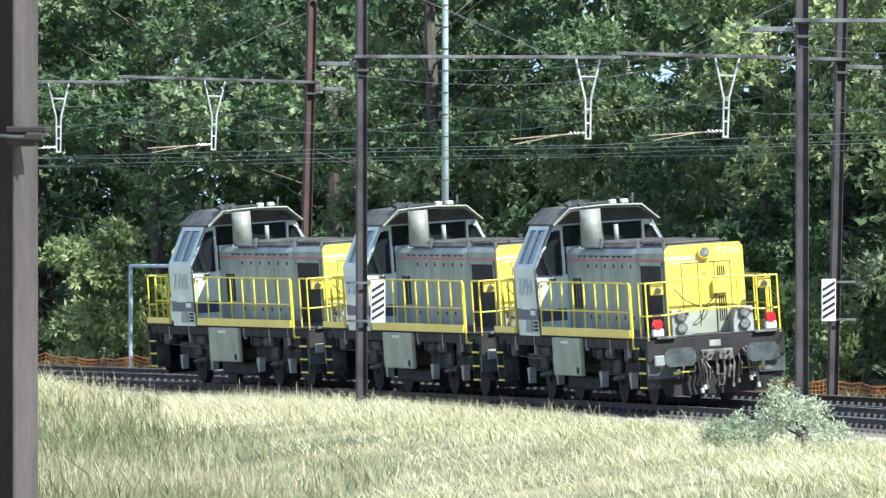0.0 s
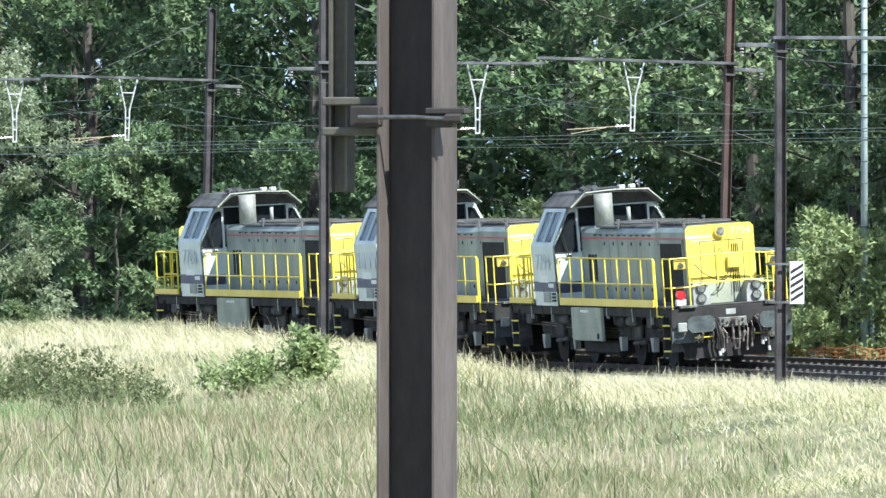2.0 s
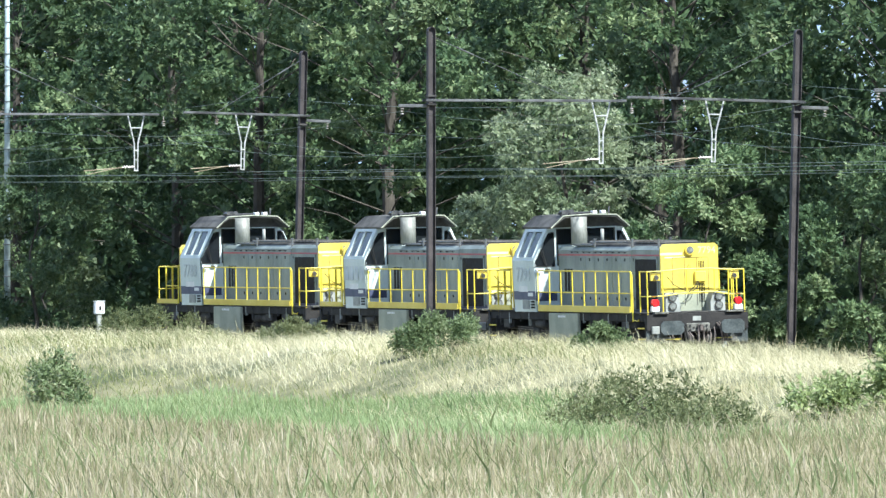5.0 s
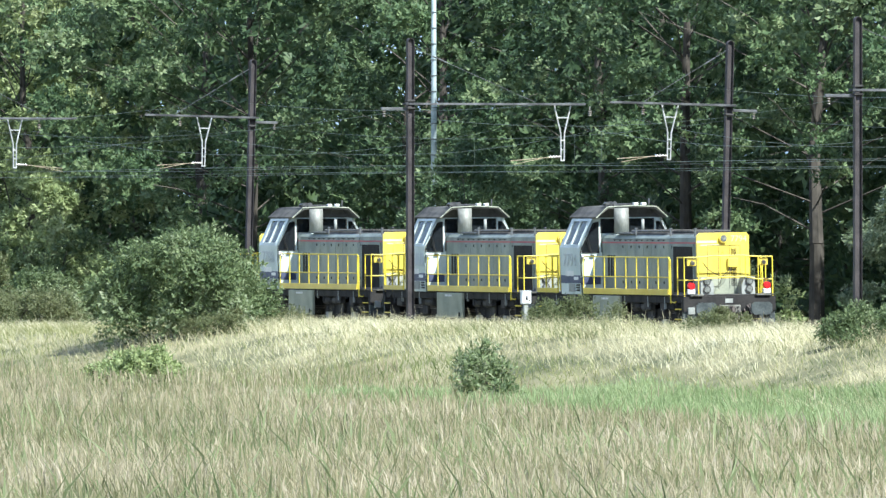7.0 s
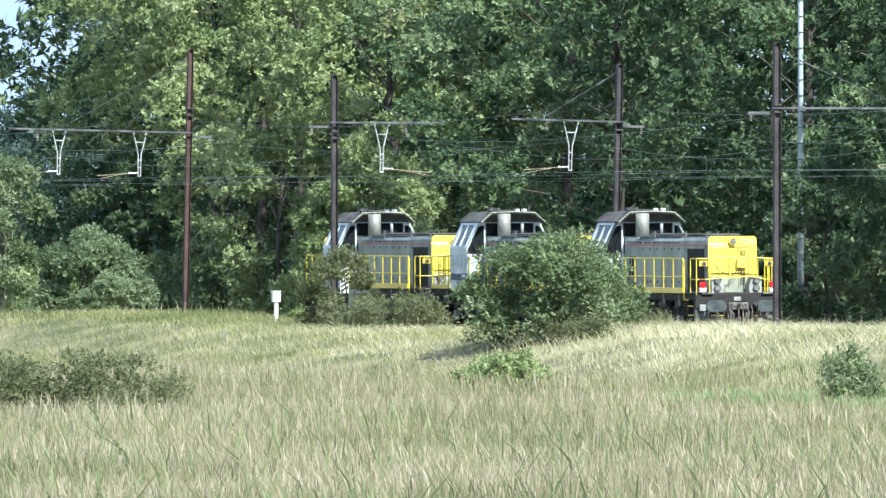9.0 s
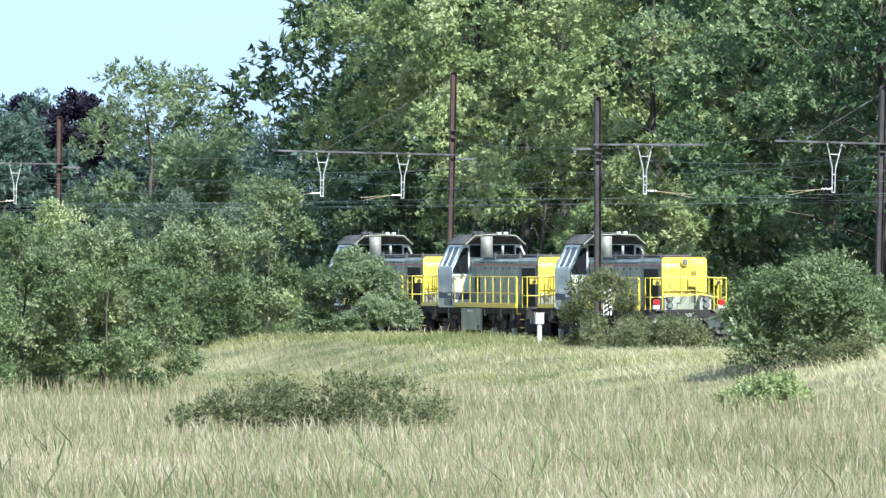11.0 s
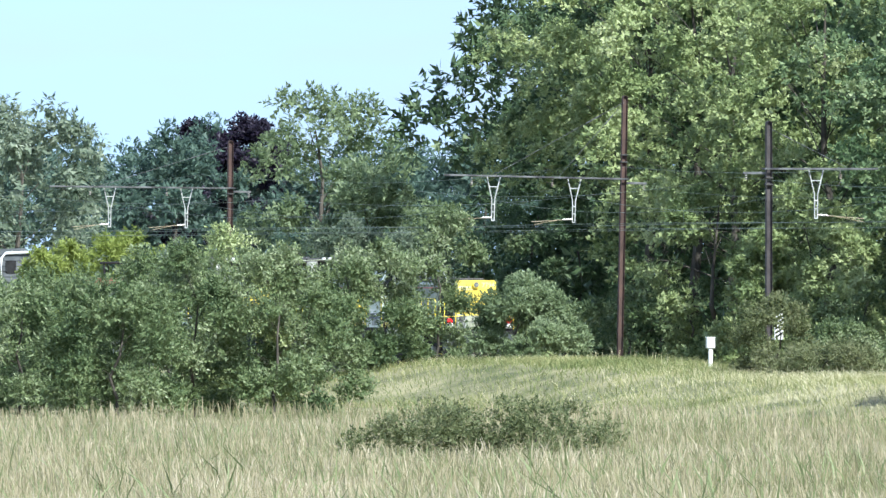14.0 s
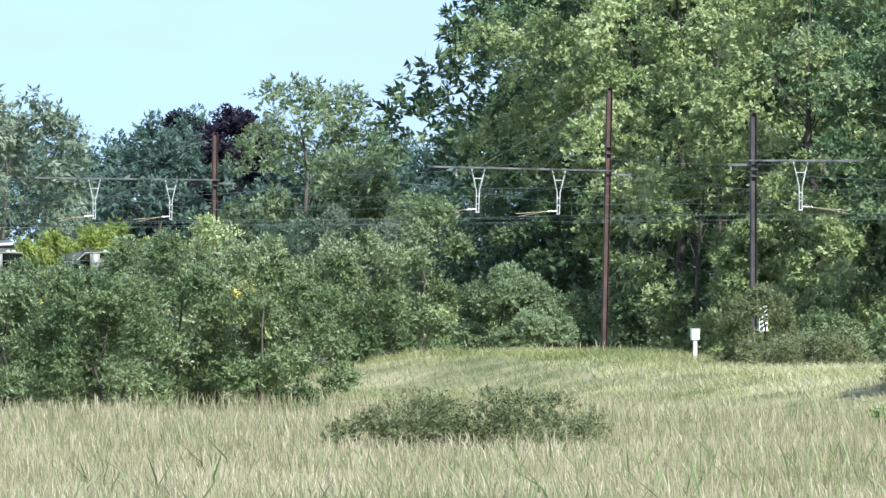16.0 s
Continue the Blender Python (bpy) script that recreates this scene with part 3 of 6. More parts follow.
def post_marker(s, q, height, label, foot, bar=True):
    z = float(ground_z(np.array([at(s, q).x]), np.array([at(s, q).y]))[0])
    ob = empty("marker_post", label, "marker post", "marker posts by the track", beside(s, q, z - 0.1))
    bm = new_bm()
    box(bm, -0.06, 0.06, -0.07, 0.07, 0, height, 0.015)
    part("post", bm, foot, ob)
    bm = new_bm()
    box(bm, -0.11, 0.11, -0.15, 0.15, height, height + 0.38, 0.03)
    box(bm, -0.12, 0.12, -0.16, 0.16, height + 0.38, height + 0.41, 0.01)
    part("box", bm, WHITEPAINT if foot is WHITEPAINT else CABINET, ob, "pale box")
    if bar:
        bm = new_bm()
        box(bm, 0.115, 0.12, -0.03, 0.03, height + 0.12, height + 0.25)
        part("number_bar", bm, SIGNBLACK, ob, "small dark bar")
    return ob


def light_pole(s, q, height, r):
    z = float(ground_z(np.array([at(s, q).x]), np.array([at(s, q).y]))[0])
    ob = empty("lamp_pole", "tall tapered pale green-grey steel pole", "pole", "tall poles behind the tracks", beside(s, q, z - 0.1))
    bm = new_bm()
    tube(bm, (0, 0, 0), (0, 0, height), r, 12, r * 0.6)
    part("shaft", bm, POLEGREEN, ob, smooth=True)
    for k in range(int(height / 0.6)):
        bm = new_bm()
        tube(bm, (0, -0.02, 1.5 + k * 0.55), (0, -0.02, 1.53 + k * 0.55), r * (1.1 - 0.3 * k * 0.55 / height), 12)
        part("band", bm, GALV, ob, "thin pale band")
    bm = new_bm()
    box(bm, -0.16, 0.16, -0.16, 0.16, 0, 0.12, 0.02)
    part("base_plate", bm, GRIME, ob)


light_pole(44.0, 9.6, 17, 0.1)
light_pole(172.0, 9.9, 17, 0.12)
post_marker(117.8, -5.0, 0.9, "pale grey box on a grey marker post beside the track", PALEBOX)
numbered_post = post_marker(33.0, 11.6, 1.15, "white marker post with a small numbered plate beyond the tracks", WHITEPAINT, False)
post_marker(186.5, -4.8, 0.75, "white marker post with a pale box beside the track", WHITEPAINT, False)

# ---- the mast close to the eye ----


def near_mast():
    x, y = -1.915, 55.0
    ob = empty("foreground_mast", "grey-brown steel H-section mast close by, web darkened for the flanges' shade", "catenary mast", "", pose(x, y, FIELD - 0.2, 0, 0, -17))
    # shade between the flanges is put into the web's darker colour
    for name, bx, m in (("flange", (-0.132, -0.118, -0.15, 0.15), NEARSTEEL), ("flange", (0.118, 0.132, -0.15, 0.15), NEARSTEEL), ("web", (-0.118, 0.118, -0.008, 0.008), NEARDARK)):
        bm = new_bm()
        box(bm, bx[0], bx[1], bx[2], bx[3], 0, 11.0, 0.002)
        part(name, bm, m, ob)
    zc = EYE[2] - (FIELD - 0.2) + 0.357
    bm = new_bm()
    box(bm, 0.1, 0.225, -0.185, -0.12, zc - 0.045, zc + 0.012, 0.008)
    box(bm, 0.1, 0.285, -0.19, -0.11, zc + 0.012, zc + 0.04, 0.006)
    tube(bm, (0.2, -0.2, zc - 0.005), (0.27, -0.2, zc - 0.005), 0.02, 6)
    part("clamp", bm, NEARDARK, ob, "dark bolted clamp")
    bm = new_bm()
    box(bm, -0.25, -0.11, -0.17, -0.12, zc - 0.04, zc + 0.05, 0.008)
    part("clamp", bm, NEARDARK, ob, "dark bolted clamp")
    bm = new_bm()
    tube(bm, (-0.2, -0.19, zc), (0.06, -0.19, zc), 0.01, 8)
    tube(bm, (0.06, -0.19, zc), (0.22, -0.19, zc - 0.01), 0.009, 8)
    part("clamp_bolt", bm, GALV, ob, "pale threaded clamp rod")
    bm = new_bm()
    for z in (zc + 0.07, zc - 0.06):
        box(bm, -0.4, -0.13, -0.1, 0.02, z - 0.018, z + 0.018, 0.006)
    part("bracket", bm, OLIVESTEEL, ob, "rusty steel bracket plates")
    bm = new_bm()
    prism(bm, [(-0.385, -0.05), (-0.373, -0.05), (-0.373, -0.006), (-0.312, -0.006), (-0.312, -0.05), (-0.3, -0.05), (-0.3, 0.05), (-0.312, 0.05), (-0.312, 0.006), (-0.373, 0.006), (-0.373, 0.05), (-0.385, 0.05)], zc - 0.32, 11.0, "z")
    part("drop_post", bm, OLIVESTEEL, ob, "weathered vertical channel ending in mid-air")


near_mast()

# ---- the locomotives ----
# In a locomotive's space +x is the end that faces back to the eye, -y the near side, z above the rails.


def frame_pane(bm, pts, thick, out):
    """A flat pane through pts, thickened by thick along out."""
    vs = [bm.verts.new(p) for p in pts]
    ws = [bm.verts.new(Vector(p) + Vector(out) * thick) for p in pts]
    n = len(vs)
    fs = [bm.faces.new(vs), bm.faces.new(ws[::-1])]
    for i in range(n):
        fs.append(bm.faces.new((vs[i], ws[i], ws[(i + 1) % n], vs[(i + 1) % n])))
    bmesh.ops.recalc_face_normals(bm, faces=fs)
    return bm


def ring(pts, out, w, thick):
    """A closed border of width w round a pane."""
    bm = new_bm()
    c = sum((Vector(p) for p in pts), Vector()) / len(pts)
    o = [Vector(p) + (Vector(p) - c).normalized() * w for p in pts]
    n = len(pts)
    for i in range(n):
        j = (i + 1) % n
        frame_pane(bm, [pts[i], pts[j], o[j], o[i]], thick, out)
    return bm


def rail_run(parent, posts, top, mid, low, r=0.02, name="handrail"):
    """A handrail of posts along a row of (x, y), each its own bar."""
    bm = new_bm()
    line(bm, [(x, y, top) for x, y in posts], r, 6)
    part(name, bm, RAILYELLOW, parent, "yellow tubular handrail")
    bm = new_bm()
    line(bm, [(x, y, mid) for x, y in posts], r * 0.9, 6)
    part("middle_rail", bm, RAILYELLOW, parent, "yellow tubular middle rail")
    for x, y in posts:
        bm = new_bm()
        tube(bm, (x, y, low), (x, y, top + 0.01), r, 6)
        part("rail_post", bm, RAILYELLOW, parent, "yellow rail post")


def wheel_mesh():
    bm = new_bm()
    for y0, y1, r in ((-0.07, 0.065, 0.5), (0.065, 0.09, 0.535), (-0.075, -0.05, 0.3)):
        tube(bm, (0, y0, 0), (0, y1, 0), r, 28)
    tube(bm, (0, -0.12, 0), (0, 0.1, 0), 0.12, 12)
    return bm


def build_loco():
    ob = empty("locomotive", "grey diesel locomotive with yellow hood ends and yellow handrails", "locomotive", "coupled diesel locomotives")
    # frame and walkway
    bm = new_bm()
    box(bm, -7.15, 7.05, -1.42, 1.42, 1.2, 1.42, 0.02)
    part("main_frame", bm, DARK, ob)
    bm = new_bm()
    box(bm, -7.15, 7.05, -1.46, 1.46, 1.42, 1.46, 0.01)
    part("walkway", bm, GRIME, ob, "dark chequer-plate walkway")
    for sy in (-1, 1):
        for x0, x1 in ((-2.45, 5.7),):
            bm = new_bm()
            box(bm, x0, x1, sy * 1.47 - 0.015, sy * 1.47 + 0.015, 1.44, 1.62, 0.006)
            part("sill", bm, YELLOW, ob, "yellow walkway sill board")
        bm = new_bm()
        box(bm, -7.0, -5.0, sy * 1.47 - 0.015, sy * 1.47 + 0.015, 1.46, 1.6, 0.006)
        part("sill", bm, YELLOW, ob, "yellow walkway sill board")
    # long hood
    bm = new_bm()
    prism(bm, [(-0.82, 1.46), (-0.82, 3.14), (-0.73, 3.24), (0.73, 3.24), (0.82, 3.14), (0.82, 1.46)], -2.5, 4.0)
    part("hood", bm, HOODGREY, ob, "dusty grey engine hood")
    bm = new_bm()
    prism(bm, [(-0.815, 1.46), (-0.815, 3.16), (-0.73, 3.26), (0.73, 3.26), (0.815, 3.16), (0.815, 1.46)], 4.03, 6.47)
    part("radiator_hood", bm, HOODGREY, ob, "dusty grey radiator hood")
    bm = new_bm()
    prism(bm, [(-0.72, 3.24), (-0.6, 3.32), (0.6, 3.32), (0.72, 3.24)], -1.2, 6.3)
    part("hood_roof", bm, ROOFDIRT, ob, "sooty hood roof")
    for x, w, y, d in ((0.2, 1.5, 0.0, 0.55), (2.2, 1.6, 0.1, 0.5), (4.6, 1.9, 0.0, 0.62)):
        bm = new_bm()
        box(bm, x - w / 2, x + w / 2, y - d, y + d, 3.32, 3.37, 0.02)
        hatch = part("roof_hatch", bm, ROOFDIRT, ob, "dark ribbed roof hatch")
        for k in range(6):
            bm = new_bm()
            xx = x - w / 2 + w * (k + 0.5) / 6
            box(bm, xx - 0.03, xx + 0.03, y - d, y + d, 3.37, 3.395)
            part("hatch_rib", bm, ROOFDIRT, hatch)
    for k, (x, y) in enumerate(((3.9, -0.75), (6.2, -0.75), (0.6, -0.75), (2.9, 0.7))):
        bm = new_bm()
        tube(bm, (x, y, 3.2), (x, y, 3.42), 0.035, 8)
        tube(bm, (x, y, 3.42), (x, y, 3.46), 0.05, 8)
        part("roof_fitting", bm, GALV, ob)
    bm = new_bm()
    tube(bm, (-0.55, -0.15, 3.3), (-0.55, -0.15, 3.72), 0.05, 10)
    part("vent_pipe", bm, PALEBOX, ob, "pale vertical vent pipe", True)
    bm = new_bm()
    box(bm, -1.2, 0.5, -0.8, -0.67, 3.26, 3.31, 0.01)
    box(bm, 0.0, 3.4, -0.7, -0.62, 3.34, 3.38, 0.01)
    part("roof_pipe", bm, GALV, ob, "pale roof-edge pipe")
    # hood side: red line, slots, doors, louvres
    for sy in (-1, 1):
        y = sy * 0.822
        for x0, x1 in ((-2.48, 3.98), (4.05, 6.45)):
            bm = new_bm()
            box(bm, x0, x1, y - 0.003, y + 0.003, 2.985, 3.03)
            part("red_line", bm, REDLINE, ob, "thin faded red line")
        for x in np.arange(-1.4, 3.7, 1.05):
            bm = new_bm()
            box(bm, x, x + 0.78, y - 0.012, y + 0.012, 3.085, 3.1)
            for k in (0.1, 0.6):
                box(bm, x + k, x + k + 0.08, y - 0.014, y + 0.014, 3.06, 3.085)
            part("hinge_slot", bm, VENT, ob)
        for i, x in enumerate(np.arange(-0.8, 3.9, 0.78)):
            bm = new_bm()
            box(bm, x, x + 0.75, y - 0.008, y + 0.008, 1.56, 2.95, 0.004)
            door = part("hood_door", bm, HOODGREY, ob)
            for z in (2.84, 1.76):
                bm = new_bm()
                box(bm, x + 0.31, x + 0.39, y - 0.02, y + 0.02, z, z + 0.08, 0.005)
                part("door_latch", bm, VENT, door, "small dark latch")
        for k in range(3):
            bm = new_bm()
            x = -1.95 + k * 0.27
            box(bm, x, x + 0.17, y - 0.012, y + 0.012, 1.98, 2.62, 0.004)
            part("louvre", bm, VENT, ob, "black upright louvre slot")
        bm = new_bm()
        box(bm, 4.35, 6.2, y - 0.02, y + 0.02, 1.52, 2.9, 0.01)
        grille = part("radiator_grille", bm, VENT, ob, "black radiator grille")
        for k in range(15):
            bm = new_bm()
            z = 1.56 + k * 0.09
            box(bm, 4.4, 6.15, y - 0.028, y + 0.028, z, z + 0.014)
            part("slat", bm, VENT, grille)
        bm = new_bm()
        for x0, x1, z0, z1 in ((4.27, 4.35, 1.5, 2.96), (6.2, 6.28, 1.5, 2.96), (4.27, 6.28, 2.9, 2.98)):
            box(bm, x0, x1, y - 0.024, y + 0.024, z0, z1)
        part("grille_frame", bm, HOODGREY, ob)
        bm = new_bm()
        box(bm, -2.48, 6.45, y - 0.004, y + 0.004, 1.46, 1.56)
        part("blue_line", bm, NAVY, ob, "dark blue lower stripe")
    # yellow hood end towards the train's tail
    bm = new_bm()
    prism(bm, [(-0.83, 1.93), (-0.83, 3.22), (-0.75, 3.31), (0.75, 3.31), (0.83, 3.22), (0.83, 1.93)], 6.47, 6.56)
    part("hood_end", bm, YELLOW, ob, "bright yellow hood end")
    bm = new_bm()
    box(bm, 6.47, 6.56, -0.83, 0.83, 1.47, 1.93)
    part("hood_end_base", bm, TANKGREY, ob, "pale grey lower hood end")
    bm = new_bm()
    for y0, y1, z0, z1 in ((-0.5, 0.54, 1.62, 2.93),):
        for a, b in (((y0, z0), (y0, z1)), ((y1, z0), (y1, z1)), ((y0, z1), (y1, z1)), ((-0.15, z0), (-0.15, z1)), ((0.2, z0), (0.2, z1))):
            box(bm, 6.56, 6.568, min(a[0], b[0]) - 0.006, max(a[0], b[0]) + 0.006, min(a[1], b[1]) - 0.006, max(a[1], b[1]) + 0.006)
    part("door_gaps", bm, GRIME, ob, "thin dark door gaps")
    for k in range(4):
        y = 0.26 + k * 0.045
        for z0, z1 in ((2.6, 2.83), (1.7, 2.22)):
            bm = new_bm()
            box(bm, 6.56, 6.57, y, y + 0.022, z0, z1)
            part("end_louvre", bm, VENT, ob, "black upright slot")
    bm = new_bm()
    box(bm, 6.56, 6.66, 0.12, 0.44, 2.26, 2.55, 0.02)
    part("socket_box", bm, YELLOW, ob, "yellow connection box")
    bm = new_bm()
    vs = [(6.572, -0.1, 2.62), (6.572, 0.04, 2.62), (6.572, -0.03, 2.74)]
    for a, b in zip(vs, vs[1:] + vs[:1]):
        tube(bm, a, b, 0.005, 4)
    part("warning_triangle", bm, SIGNBLACK, ob)
    bm = new_bm()
    tube(bm, (6.55, 0, 3.14), (6.64, 0, 3.14), 0.135, 20)
    head = part("top_headlight", bm, YELLOW, ob, "round yellow top headlight", False)
    bm = new_bm()
    tube(bm, (6.64, 0, 3.14), (6.655, 0, 3.14), 0.1, 20)
    part("lens", bm, LAMPGLASS, head)
    for sy in (-1, 1):
        bm = new_bm()
        prism(bm, [(sy * 0.44, 1.46), (sy * 0.44, 1.72), (sy * 0.53, 1.98), (sy * 0.86, 1.98), (sy * 0.86, 1.46)], 6.57, 6.98)
        lamp = part("headlight_box", bm, PALEBOX, ob, "pale grey headlight housing")
        for z, mm in ((1.61, LAMPGLASS), (1.85, GRIME)):
            bm = new_bm()
            tube(bm, (6.98, sy * 0.67, z), (7.03, sy * 0.67, z), 0.115, 18)
            rim = part("headlight", bm, GRIME, lamp, "dark round headlight rim")
            bm = new_bm()
            tube(bm, (7.03, sy * 0.67, z), (7.04, sy * 0.67, z), 0.09, 18)
            part("lens", bm, LAMPGLASS, lamp, "round headlight lens")
    # cable looped over the hood end
    bm = new_bm()
    pts = [(6.75, -0.72, 2.42), (6.8, -0.55, 2.2), (6.85, -0.3, 2.05), (6.85, -0.05, 2.0), (6.82, 0.12, 2.1), (6.75, 0.2, 2.27)]
    line(bm, pts, 0.012, 6)
    line(bm, [(6.8, -0.2, 1.75), (6.83, -0.14, 1.98), (6.83, 0.05, 2.15), (6.78, 0.16, 2.28)], 0.012, 6)
    part("control_cable", bm, RUBBER, ob, "black hanging control cable")
    # short hood behind the cab
    bm = new_bm()
    prism(bm, [(-0.82, 1.46), (-0.82, 3.1), (-0.73, 3.2), (0.73, 3.2), (0.82, 3.1), (0.82, 1.46)], -6.45, -4.5)
    part("short_hood", bm, HOODGREY, ob, "dusty grey short hood")
    bm = new_bm()
    prism(bm, [(-0.89, 1.5), (-0.89, 3.14), (-0.8, 3.24), (0.8, 3.24), (0.89, 3.14), (0.89, 1.5)], -6.55, -6.45)
    part("short_hood_end", bm, YELLOW, ob, "yellow end of the short hood")
    # cab
    bm = new_bm()
    box(bm, -4.4, -2.6, -1.4, 1.4, 1.43, 1.5)
    cab = part("cab", bm, DARK, ob, "light blue-grey cab with inclined sides")
    # side walls with window openings left between pillars
    for sy in (-1, 1):
        bm = new_bm()
        frame_pane(bm, [(-4.5, sy * 1.5, 1.42), (-2.52, sy * 1.5, 1.42), (-2.52, sy * 1.55, 2.86), (-4.5, sy * 1.55, 2.86)], 0.05, (0, -sy, 0))
        def sl(z):
            return sy * (1.55 - (z - 2.86) * 0.43 / 0.9)
        for x0, x1, z0, z1 in ((-4.5, -2.52, 2.86, 2.95), (-4.5, -2.52, 3.66, 3.76), (-4.5, -4.15, 2.95, 3.66), (-2.75, -2.52, 2.95, 3.66), (-3.52, -3.44, 2.95, 3.66)):
            frame_pane(bm, [(x0, sl(z0), z0), (x1, sl(z0), z0), (x1, sl(z1), z1), (x0, sl(z1), z1)], 0.05, (0, -sy, 0))
        part("side_wall", bm, CABGREY, cab)
    # end walls: beside the hoods and above them
    for x, ox in ((-2.52, -1), (-4.5, 1)):
        bm = new_bm()
        for sy in (-1, 1):
            def sl2(z):
                return sy * (1.55 - max(0, z - 2.86) * 0.43 / 0.9) if z > 2.86 else sy * (1.5 + (z - 1.42) * 0.05 / 1.44)
            frame_pane(bm, [(x, sy * 0.8, 1.42), (x, sl2(1.42), 1.42), (x, sl2(2.7), 2.7), (x, sy * 0.8, 2.7)], 0.05, (ox, 0, 0))
            frame_pane(bm, [(x, sl2(2.7) * 0.975, 2.7), (x, sl2(2.7), 2.7), (x, sl2(2.86), 2.86), (x, sl2(2.86) * 0.965, 2.86)], 0.05, (ox, 0, 0))
            frame_pane(bm, [(x, sl2(2.86) * 0.965, 2.86), (x, sl2(2.86), 2.86), (x, sl2(3.76), 3.76), (x, sl2(3.76) * 0.93, 3.76)], 0.05, (ox, 0, 0))
            frame_pane(bm, [(x, sy * 0.85, 2.7), (x, sy * 0.93, 2.7), (x, sy * 0.93, 3.62), (x, sy * 0.85, 3.62)], 0.05, (ox, 0, 0))
            frame_pane(bm, [(x, sy * 0.85, 3.62), (x, sl2(3.62), 3.62), (x, sl2(3.76), 3.76), (x, sy * 0.85, 3.76)], 0.05, (ox, 0, 0))
        frame_pane(bm, [(x, -0.95, 3.73), (x, 0.95, 3.73), (x, 0.95, 3.77), (x, -0.95, 3.77)], 0.05, (ox, 0, 0))
        frame_pane(bm, [(x, -0.03, 3.2), (x, 0.03, 3.2), (x, 0.03, 3.73), (x, -0.03, 3.73)], 0.05, (ox, 0, 0))
        frame_pane(bm, [(x, -0.8, 3.1), (x, 0.8, 3.1), (x, 0.8, 3.3), (x, -0.8, 3.3)], 0.05, (ox, 0, 0))
        part("end_wall", bm, CABGREY, cab)
    bm = new_bm()
    box(bm, -3.6, -2.9, -0.9, -0.4, 1.5, 2.75, 0.05)
    box(bm, -3.0, -2.6, -1.2, 1.2, 1.5, 2.7, 0.05)
    box(bm, -4.4, -4.1, -1.2, 1.2, 1.5, 2.7, 0.05)
    part("control_desk", bm, DARK, cab, "dark control desk and seat")
    for sy in (-1, 1):
        def sl3(z, k=0.985):
            return sy * (1.55 - (z - 2.86) * 0.43 / 0.9) * k
        for x0, x1 in ((-4.15, -3.52), (-3.44, -2.75)):
            pts = [(x0, sl3(2.95), 2.95), (x1, sl3(2.95), 2.95), (x1, sl3(3.66), 3.66), (x0, sl3(3.66), 3.66)]
            bm = frame_pane(new_bm(), pts, 0.012, (0, -sy, 0))
            pane = part("side_window", bm, WINDOW, cab, "tinted side window")
            part("window_seal", ring([Vector(p) + Vector((0, sy * 0.022, 0)) for p in pts], (0, sy, 0), 0.03, 0.02), CABGREY, cab, "pale window frame")
        for x, ox in ((-2.525, 1), (-4.495, -1)):
            pts = [(x, sy * 0.94, 2.7), (x, sy * 1.515, 2.7), (x, sy * 1.49, 2.86), (x, sy * 1.05, 3.62), (x, sy * 0.94, 3.62)]
            bm = frame_pane(new_bm(), pts, 0.012, (-ox, 0, 0))
            part("windscreen", bm, DARKGLASS, cab, "dark corner windscreen")
            part("window_seal", ring([Vector(p) + Vector((ox * 0.012, 0, 0)) for p in pts], (ox, 0, 0), 0.028, 0.015), RUBBER, cab, "black rubber window seal")
            pts = [(x, sy * 0.04, 3.3), (x, sy * 0.84, 3.3), (x, sy * 0.84, 3.72), (x, sy * 0.04, 3.72)]
            bm = frame_pane(new_bm(), pts, 0.012, (-ox, 0, 0))
            part("upper_windscreen", bm, DARKGLASS, cab, "dark windscreen above the hood")
            part("window_seal", ring([Vector(p) + Vector((ox * 0.012, 0, 0)) for p in pts], (ox, 0, 0), 0.03, 0.015), RUBBER, cab, "black rubber window seal")
        bm = new_bm()
        tube(bm, (-2.47, sy * 1.17, 2.62), (-2.46, sy * 1.3, 3.15), 0.014, 5)
        tube(bm, (-2.46, sy * 1.24, 2.75), (-2.455, sy * 1.38, 3.2), 0.009, 5)
        tube(bm, (-2.46, sy * 1.1, 2.6), (-2.46, sy * 1.22, 2.6), 0.03, 5)
        part("wiper", bm, RUBBER, cab, "black windscreen wiper")
    # roof with slanted cheeks, overhanging the windscreens
    bm = new_bm()
    prism(bm, [(-1.13, 3.74), (-1.15, 3.79), (-0.78, 4.1), (0.0, 4.14), (0.78, 4.1), (1.15, 3.79), (1.13, 3.74), (0.76, 4.03), (0.0, 4.07), (-0.76, 4.03)], -4.72, -2.05)
    part("cab_roof", bm, ROOFDIRT, ob, "sooty grey cab roof with slanted sides")
    bm = new_bm()
    prism(bm, [(-1.12, 3.745), (-0.75, 4.03), (0.0, 4.06), (0.75, 4.03), (1.12, 3.745)], -4.5, -2.55)
    part("roof_gable", bm, ROOFDIRT, ob, "sooty wall below the cab roof")
    bm = new_bm()
    rim = [(-2.04, -1.16, 3.76), (-2.04, -0.79, 4.09), (-2.04, 0.0, 4.125), (-2.04, 0.79, 4.09), (-2.04, 1.16, 3.76)]
    line(bm, rim, 0.022, 6)
    part("roof_rim", bm, TANKGREY, ob, "pale roof edge strip")
